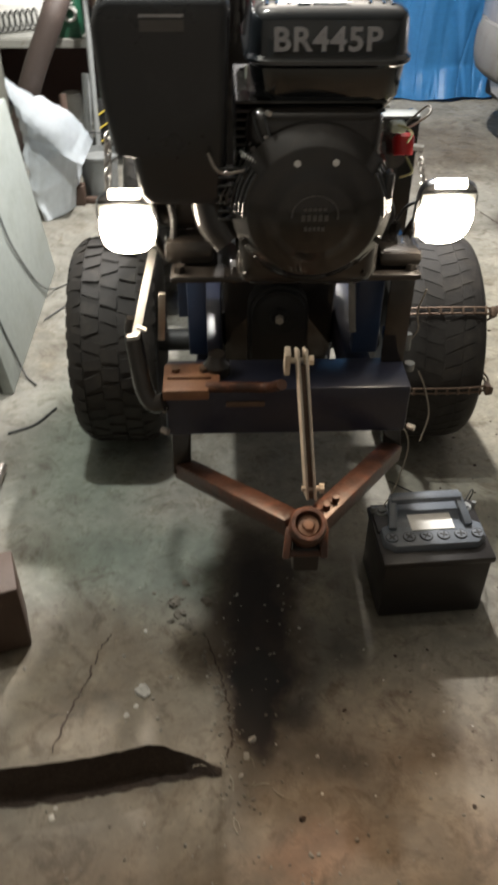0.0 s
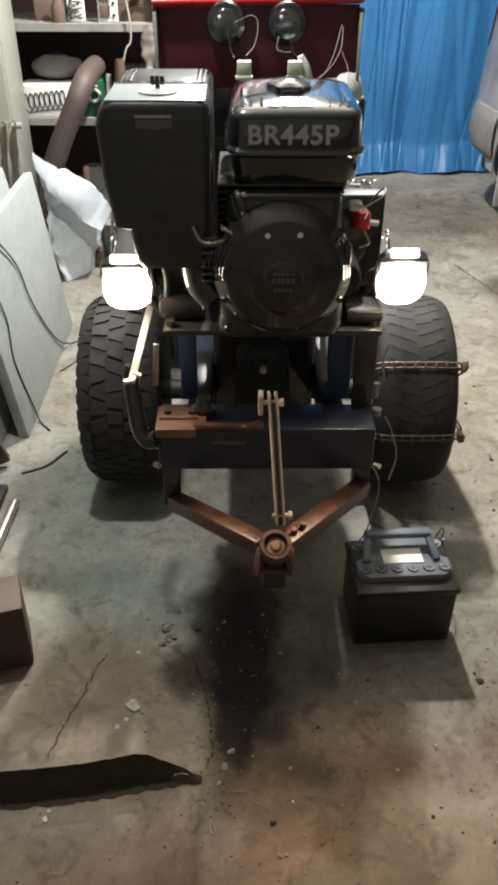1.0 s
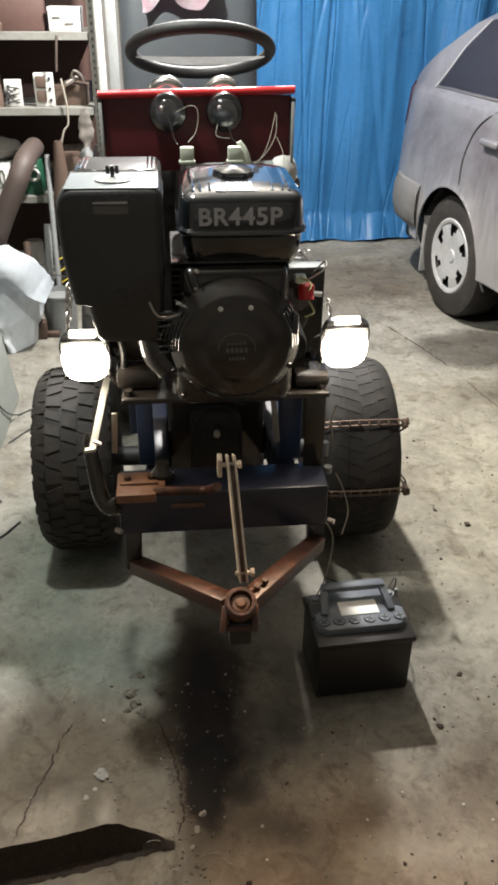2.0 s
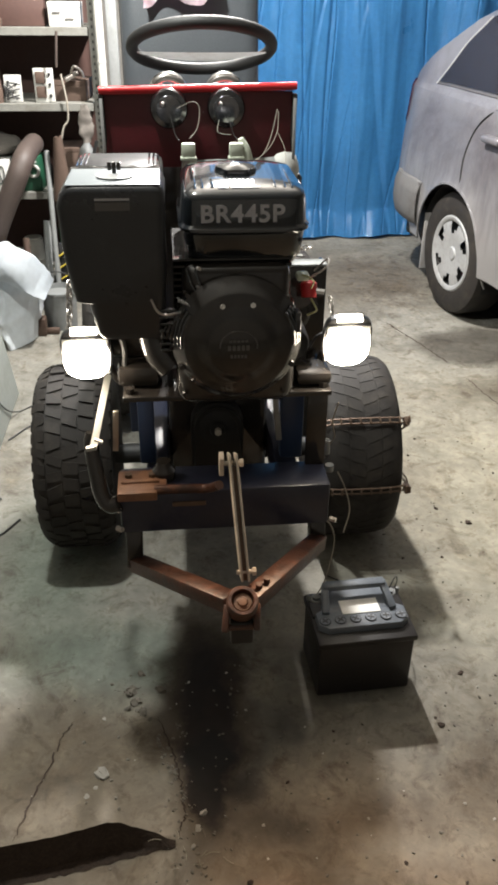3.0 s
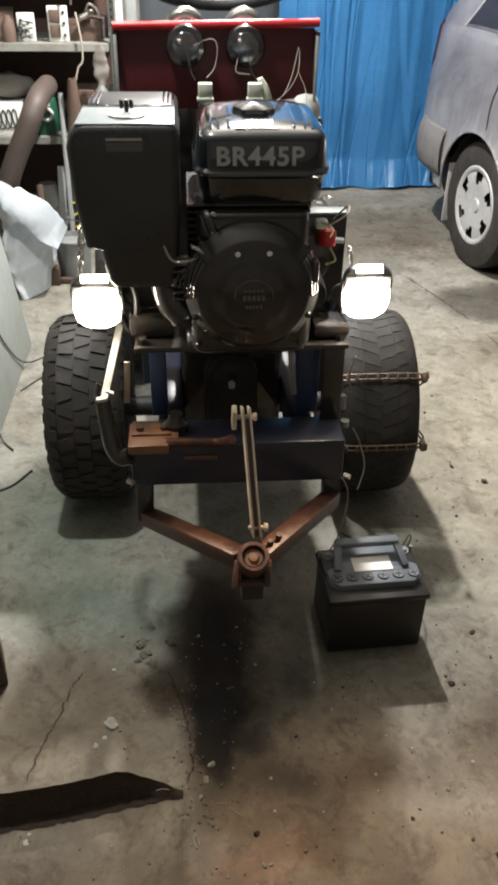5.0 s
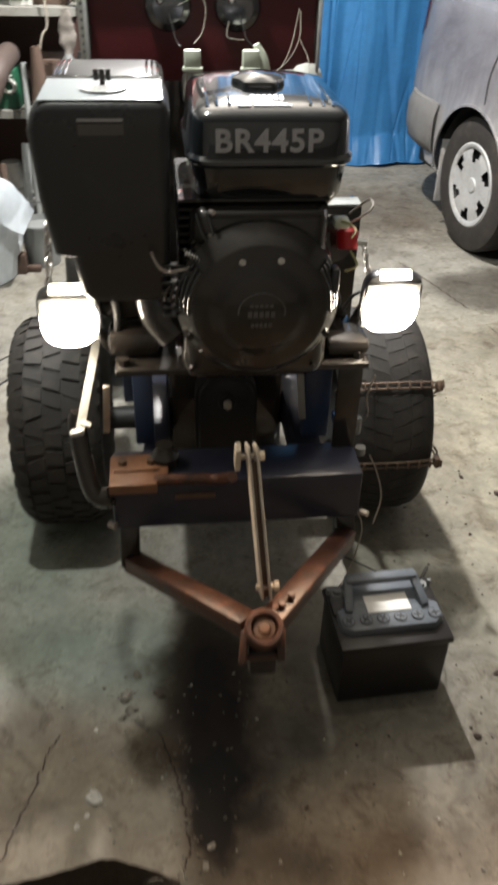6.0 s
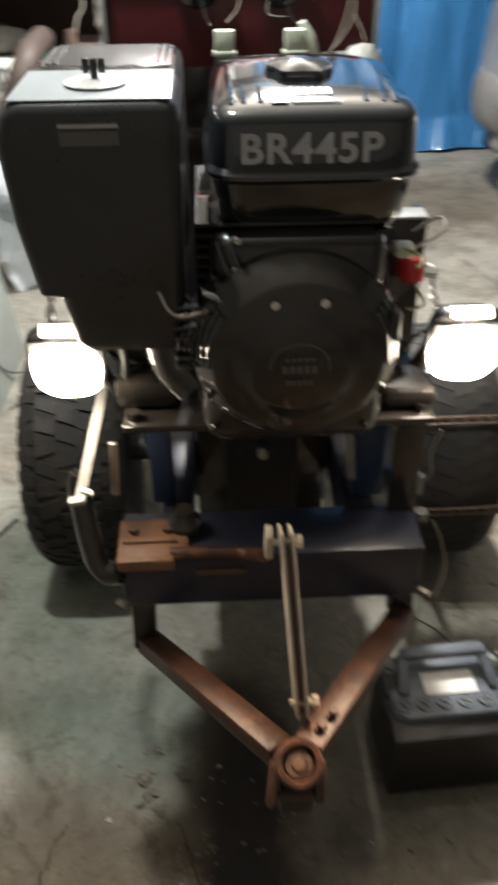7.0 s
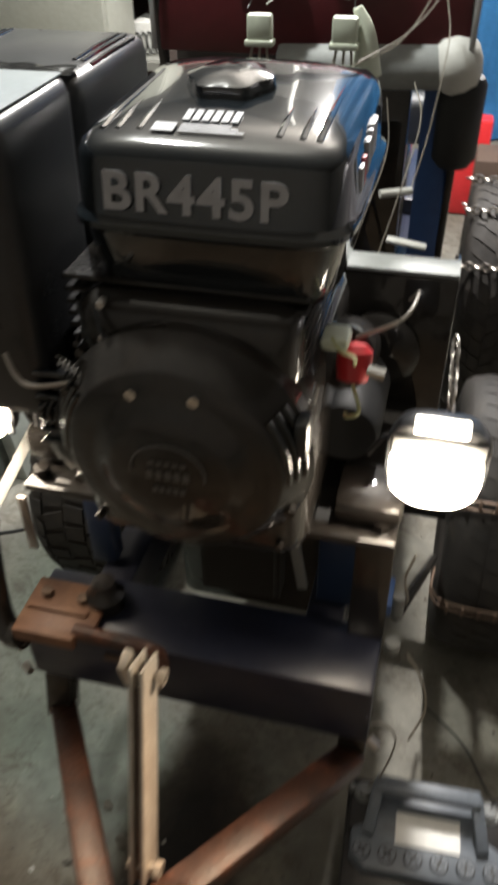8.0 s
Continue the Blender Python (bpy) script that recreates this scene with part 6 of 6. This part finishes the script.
# small hanging chains
def chain(points, r, n, name, label):
    line = smooth(points, 12)
    first = None
    for k in range(n):
        i = int(k / n * (len(line) - 1))
        d = (line[min(i + 1, len(line) - 1)] - line[i]).normalized()
        o = d.orthogonal().normalized()
        if k % 2:
            o = d.cross(o)
        c = line[i]
        q = [c + d * (r * 1.5 * math.cos(a)) + o * (r * 0.8 * math.sin(a)) for a in [2 * math.pi * s / 10 for s in range(11)]]
        link = tube(B(), q, r * 0.26, 5, 1, True)
        if first:
            part("chain_link", link, STEEL, first)
        else:
            first = P(name, link, STEEL, label)


chain([(-0.285, 0.56, 0.93), (-0.287, 0.53, 0.88), (-0.285, 0.48, 0.84), (-0.26, 0.40, 0.85)], 0.009, 16, "chain", "thin steel chain hanging by the headlight")
chain([(0.297, 0.51, 0.90), (0.30, 0.48, 0.872), (0.30, 0.43, 0.86), (0.295, 0.36, 0.87)], 0.007, 12, "chain", "thin steel chain hanging by the headlight")

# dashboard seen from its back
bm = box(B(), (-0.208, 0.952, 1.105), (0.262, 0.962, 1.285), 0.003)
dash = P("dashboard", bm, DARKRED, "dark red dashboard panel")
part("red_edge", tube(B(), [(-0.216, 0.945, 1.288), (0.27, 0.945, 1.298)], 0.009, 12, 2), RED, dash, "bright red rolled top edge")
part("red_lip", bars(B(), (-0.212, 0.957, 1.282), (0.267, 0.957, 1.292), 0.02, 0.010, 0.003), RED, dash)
for x in (-0.047, 0.094):
    m = Matrix.Translation((x, 0.955, 1.248)) @ Matrix.Rotation(radians(90), 4, "X")
    g = part("gauge", lathe(B(), [(0.047, -0.005), (0.047, 0.024), (0.043, 0.032), (0.032, 0.036), (0.030, 0.042), (0.0, 0.044)], m, 36), GAUGE, dash, "dull chrome back of a round gauge")
    P("gauge_bezel", lathe(B(), [(0.044, -0.075), (0.050, -0.068), (0.051, -0.052), (0.047, -0.042), (0.038, -0.036), (0.030, -0.036)], Matrix.Translation((0, 0, 0.026)) @ m, 36), CHROME, "bright chrome gauge rim")
    P("gauge_bulb", lathe(B(), [(0, 0), (0.007, 0), (0.008, 0.014), (0.004, 0.02), (0, 0.02)], m @ Matrix.Translation((-0.015, 0.012, 0.038)), 14), CHROME)
    tubepts = [(x, 0.915, 1.24), (x + 0.006, 0.89, 1.222), (x + 0.012, 0.86, 1.20), (x + 0.02, 0.80, 1.195)]
    P("gauge_wire", tube(B(), tubepts, 0.0008, 6), WIRE)
for x in (-0.212, 0.266):
    P("dash_post", bars(B(), (x, 0.95, 1.28), (x * 0.96 + 0.002, 1.02, 0.60), 0.013, 0.02, 0.003, (0, 1, 0)), ENGINE, "black dashboard post")
    P("dash_trim", bars(B(), (x, 0.938, 1.27), (x, 0.938, 1.11), 0.008, 0.004, 0.001, (0, 1, 0)), HUBCAP)
for pts in ([(-0.03, 0.915, 1.25), (0.01, 0.88, 1.27), (0.025, 0.87, 1.255), (0.018, 0.85, 1.215), (-0.002, 0.80, 1.20)], [(0.075, 0.915, 1.225), (0.07, 0.90, 1.20), (0.085, 0.89, 1.195), (0.10, 0.85, 1.20)],
            [(0.225, 0.94, 1.24), (0.215, 0.88, 1.20), (0.18, 0.80, 1.17), (0.13, 0.74, 1.15)], [(0.222, 0.94, 1.245), (0.20, 0.88, 1.19), (0.17, 0.82, 1.155), (0.12, 0.76, 1.14)], [(0.225, 0.93, 1.19), (0.235, 0.86, 1.15), (0.225, 0.80, 1.05), (0.21, 0.75, 0.98)],
            [(0.20, 0.78, 1.12), (0.215, 0.75, 1.08), (0.20, 0.70, 1.0), (0.18, 0.66, 0.92)], [(0.17, 0.74, 1.11), (0.178, 0.72, 1.05), (0.16, 0.68, 0.98), (0.15, 0.66, 0.94)]):
    P("loose_wire", tube(B(), pts, 0.0009, 6), WHITEWIRE, "thin pale wire")
for x in (-0.006, 0.106):
    bm = box(B(), (x - 0.016, 0.772, 1.155), (x + 0.016, 0.79, 1.193), 0.003)
    box(bm, (x - 0.019, 0.770, 1.155), (x + 0.019, 0.792, 1.163), 0.002)
    cn = P("connector", bm, PALE, "pale green plug connector")
    bm = B()
    for dx in (-0.010, 0.0, 0.009):
        tube(bm, [(x + dx, 0.781, 1.155), (x + dx * 1.4, 0.775, 1.13), (x + dx * 2 + 0.004, 0.77, 1.11)], 0.002, 6)
    part("plug_wire", bm, WHITEWIRE, cn)
bm = B()
tube(bm, [(0.135, 0.80, 1.12), (0.13, 0.80, 1.17), (0.118, 0.80, 1.20)], lambda t: 0.018 * (1 - 0.75 * t) + 0.002, 10)
P("cable_boot", bm, PALE, "pale rubber cable boot")
P("steering_housing", cyl(B(), (-0.02, 0.965, 1.09), (0.235, 0.965, 1.098), 0.034, seg=28, bevel=0.008), TUBEGREY, "pale grey cross tube below the dashboard")
P("end_drum", lathe(B(), [(0, -0.075), (0.024, -0.075), (0.034, -0.062), (0.036, 0.05), (0.030, 0.06), (0, 0.06)], Matrix.Translation((0.262, 0.985, 1.02)), 24), BLACKTRIM, "black drum below the cross tube")
P("tube_end", lathe(B(), [(0, -0.02), (0.036, -0.02), (0.043, -0.008), (0.043, 0.012), (0.036, 0.03), (0.020, 0.04), (0, 0.043)], Matrix.Translation((0.243, 0.968, 1.100)) @ Matrix.Rotation(radians(75), 4, "Y"), 28), WHITE, "pale round end of the cross tube")
P("under_dash", box(B(), (-0.20, 1.0, 0.62), (0.185, 1.03, 1.10), 0.004), ENGINE)
P("frame_upright", box(B(), (0.205, 0.99, 0.57), (0.255, 1.04, 1.075), 0.004), FRAMEBLUE, "blue painted frame upright")
P("frame_upright", box(B(), (-0.20, 1.12, 0.57), (-0.15, 1.17, 1.04), 0.004), FRAMEBLUE, "blue painted frame upright")
P("lever", cyl(B(), (0.175, 0.70, 1.0), (0.215, 0.72, 1.0), 0.005), WHITE)

# steering wheel
SC = Vector((0.046, 1.15, 1.368))
sa = Vector((0, 0.36, 0.93)).normalized()
q = sa.to_track_quat("Z", "Y").to_matrix().to_4x4()
m = Matrix.Translation(SC) @ q
rim = P("steering_wheel", tube(B(), ring_of(SC, 0.183, sa, 48), 0.016, 12, 1, True), BLACKTRIM, "black steering wheel")
bm = B()
xaxis = Vector((1, 0, 0))
yaxis = sa.cross(xaxis)
def spoke(u, v):
    x = lerp(-0.17, 0.17, u)
    w = lerp(-0.006 - 0.058 * (1 - (x / 0.17) ** 2), 0.006, v)
    return SC + xaxis * x + yaxis * w - sa * (0.012 + 0.02 * (1 - (x / 0.17) ** 2))
sheet(bm, spoke, 28, 6)
thick(bm, 0.006)
part("spoke", bm, HUBCAP, rim, "satin silver steering wheel spoke")
P("steering_column", cyl(B(), SC - sa * 0.10, SC - sa * 0.30 + Vector((0, -0.02, 0)), 0.009), ENGINE)
part("maker_mark", bars(B(), SC + xaxis * 0.13 - yaxis * 0.10 + sa * 0.01, SC + xaxis * 0.165 - yaxis * 0.085 + sa * 0.01, 0.006, 0.003, 0.001), CHROME, rim)

# seat
bm = box(B(), (-0.185, 1.56, 0.95), (0.25, 1.66, 1.53), 0.05, 4, Matrix.Translation((0, 1.6, 0.95)) @ Matrix.Rotation(radians(-8), 4, "X") @ Matrix.Translation((0, -1.6, -0.95)))
P("seat_back", bm, SEATGREY, "grey vinyl seat back")
P("seat_cushion", box(B(), (-0.18, 1.25, 0.88), (0.245, 1.60, 0.97), 0.03, 3), SEATGREY, "grey vinyl seat cushion")
P("seat_base", box(B(), (-0.10, 1.32, 0.56), (0.17, 1.56, 0.885), 0.01), ENGINE)
P("rear_box", box(B(), (-0.18, 1.66, 0.50), (0.25, 2.05, 0.62), 0.01), BLUE)

# cloth over the seat back
bm = B()
sheet(bm, lambda u, v: Vector((lerp(-0.11, 0.12, u) + 0.02 * noise.noise((u * 3, v * 3, 0)), 1.585 + 0.16 * v + 0.02 * math.sin(u * 12), 1.475 + 0.09 * math.sin(v * math.pi) + 0.018 * noise.noise((u * 5, v * 4, 2)) - 0.03 * math.cos(u * 9) * (1 - v))), 24, 14)
thick(bm, 0.004)
single("cloth", bm, PINK, "crumpled pink and white cloth on the seat back", "cloth")

# ---- battery on the floor ----
BT = Matrix.Translation((0.368, 0.262, 0)) @ Matrix.Rotation(radians(3), 4, "Z")
bat = thing("car_battery", BT, "black car battery with a grey lid and carrying handle", "battery")


def bp(name, bm, material, label="", parent=None):
    bmesh.ops.transform(bm, matrix=BT, verts=bm.verts[:])
    return part(name, bm, material, parent or bat, label)


bp("case", box(B(), (-0.116, -0.085, 0.003), (0.116, 0.085, 0.170), 0.005), BATTERY)
bp("rim", box(B(), (-0.121, -0.0895, 0.163), (0.121, 0.0895, 0.179), 0.003), BATTERY)
bm = B()
ring = [(-0.112, 0.0), (-0.112, -0.040), (-0.09, -0.058), (0.09, -0.058), (0.112, -0.040), (0.112, 0.0), (0.09, 0.012), (-0.09, 0.012)]
lo = [bm.verts.new((x, y, 0.178)) for x, y in ring]
hi = [bm.verts.new((x * 0.985, y * 0.97, 0.197)) for x, y in ring]
for k in range(8):
    bm.faces.new((lo[k], lo[(k + 1) % 8], hi[(k + 1) % 8], hi[k]))
bm.faces.new(lo[::-1])
bm.faces.new(hi)
bmesh.ops.bevel(bm, geom=bm.edges[:], offset=0.002, segments=2, affect="EDGES", profile=0.5)
lid = bp("lid", bm, GREYPLASTIC, "grey plastic battery lid")
bp("rear_lid", box(B(), (-0.117, 0.0, 0.175), (0.117, 0.086, 0.186), 0.004), BATTERY)
bp("raised_lid", box(B(), (-0.078, -0.005, 0.180), (0.078, 0.085, 0.1975), 0.005), GREYPLASTIC)
bp("label", box(B(), (-0.046, -0.014, 0.1972), (0.049, 0.034, 0.1990)), LABEL, "blank white paper label")
for k in range(6):
    x = -0.094 + 0.0376 * k
    bm = lathe(B(), [(0, 0.1965), (0.0115, 0.1965), (0.0125, 0.1985), (0.0115, 0.2), (0.0, 0.2)], Matrix.Translation((x, -0.032, 0)), 20)
    c = bp("cell_plug", bm, GREYPLASTIC)
    PM = Matrix.Translation((x, -0.032, 0)) @ Matrix.Rotation(radians(30 + 13 * k), 4, "Z") @ Matrix.Translation((-x, 0.032, 0))
    bp("plug_ring", tube(B(), ring_of((x, -0.032, 0.1985), 0.0128, (0, 0, 1), 20), 0.0013, 6, 1, True), WIRE, "", c)
    bm = box(B(), (x - 0.0085, -0.0338, 0.2001), (x + 0.0085, -0.0302, 0.2011), 0, 1, PM)
    box(bm, (x - 0.0018, -0.0405, 0.2002), (x + 0.0018, -0.0235, 0.2012), 0, 1, PM)
    bp("plug_slot", bm, WIRE, "", c)
bm = box(B(), (-0.082, 0.044, 0.220), (0.076, 0.070, 0.236), 0.005)
for s in (-1, 1):
    bars(bm, (s * 0.072 - 0.003, 0.062, 0.229), (s * 0.084 - 0.003, -0.008, 0.199), 0.018, 0.014, 0.003)
bp("handle", bm, GREYPLASTIC, "grey carrying handle")
for s in (-1, 1):
    bm = cyl(B(), (s * 0.095, 0.062, 0.17), (s * 0.095, 0.062, 0.195), 0.009, seg=16)
    tm = bp("terminal", bm, GREYMETAL, "lead terminal with a clamp")
    bm = tube(B(), ring_of((s * 0.095, 0.062, 0.186), 0.013, (0, 0, 1), 16), 0.004, 8, 1, True)
    cyl(bm, (s * 0.115, 0.062, 0.186), (s * 0.115, 0.062, 0.20), 0.005, seg=6)
    bp("clamp", bm, GREYMETAL, "", tm)

for pts, mt, lb in (([(0.245, 0.25, 0.47), (0.275, 0.27, 0.46), (0.30, 0.30, 0.38), (0.29, 0.32, 0.25), (0.273, 0.322, 0.20)], WHITEWIRE, "pale wire from the hitch arm to the battery"),
                    ([(0.46, 0.335, 0.195), (0.485, 0.37, 0.20), (0.50, 0.40, 0.15), (0.49, 0.45, 0.02), (0.44, 0.55, 0.006), (0.36, 0.62, 0.006)], WIRE, "black cable from the battery under the tractor"),
                    ([(0.295, 0.30, 0.575), (0.315, 0.305, 0.53), (0.33, 0.30, 0.47), (0.315, 0.28, 0.42)], WHITEWIRE, "loose pale wire below the headlight"),
                    ([(0.285, 0.30, 0.75), (0.278, 0.31, 0.70), (0.285, 0.315, 0.66), (0.28, 0.33, 0.63)], WHITEWIRE, "loose pale wire below the headlight")):
    single("wire", tube(B(), pts, 0.0016, 6, 8), mt, lb, "wire")
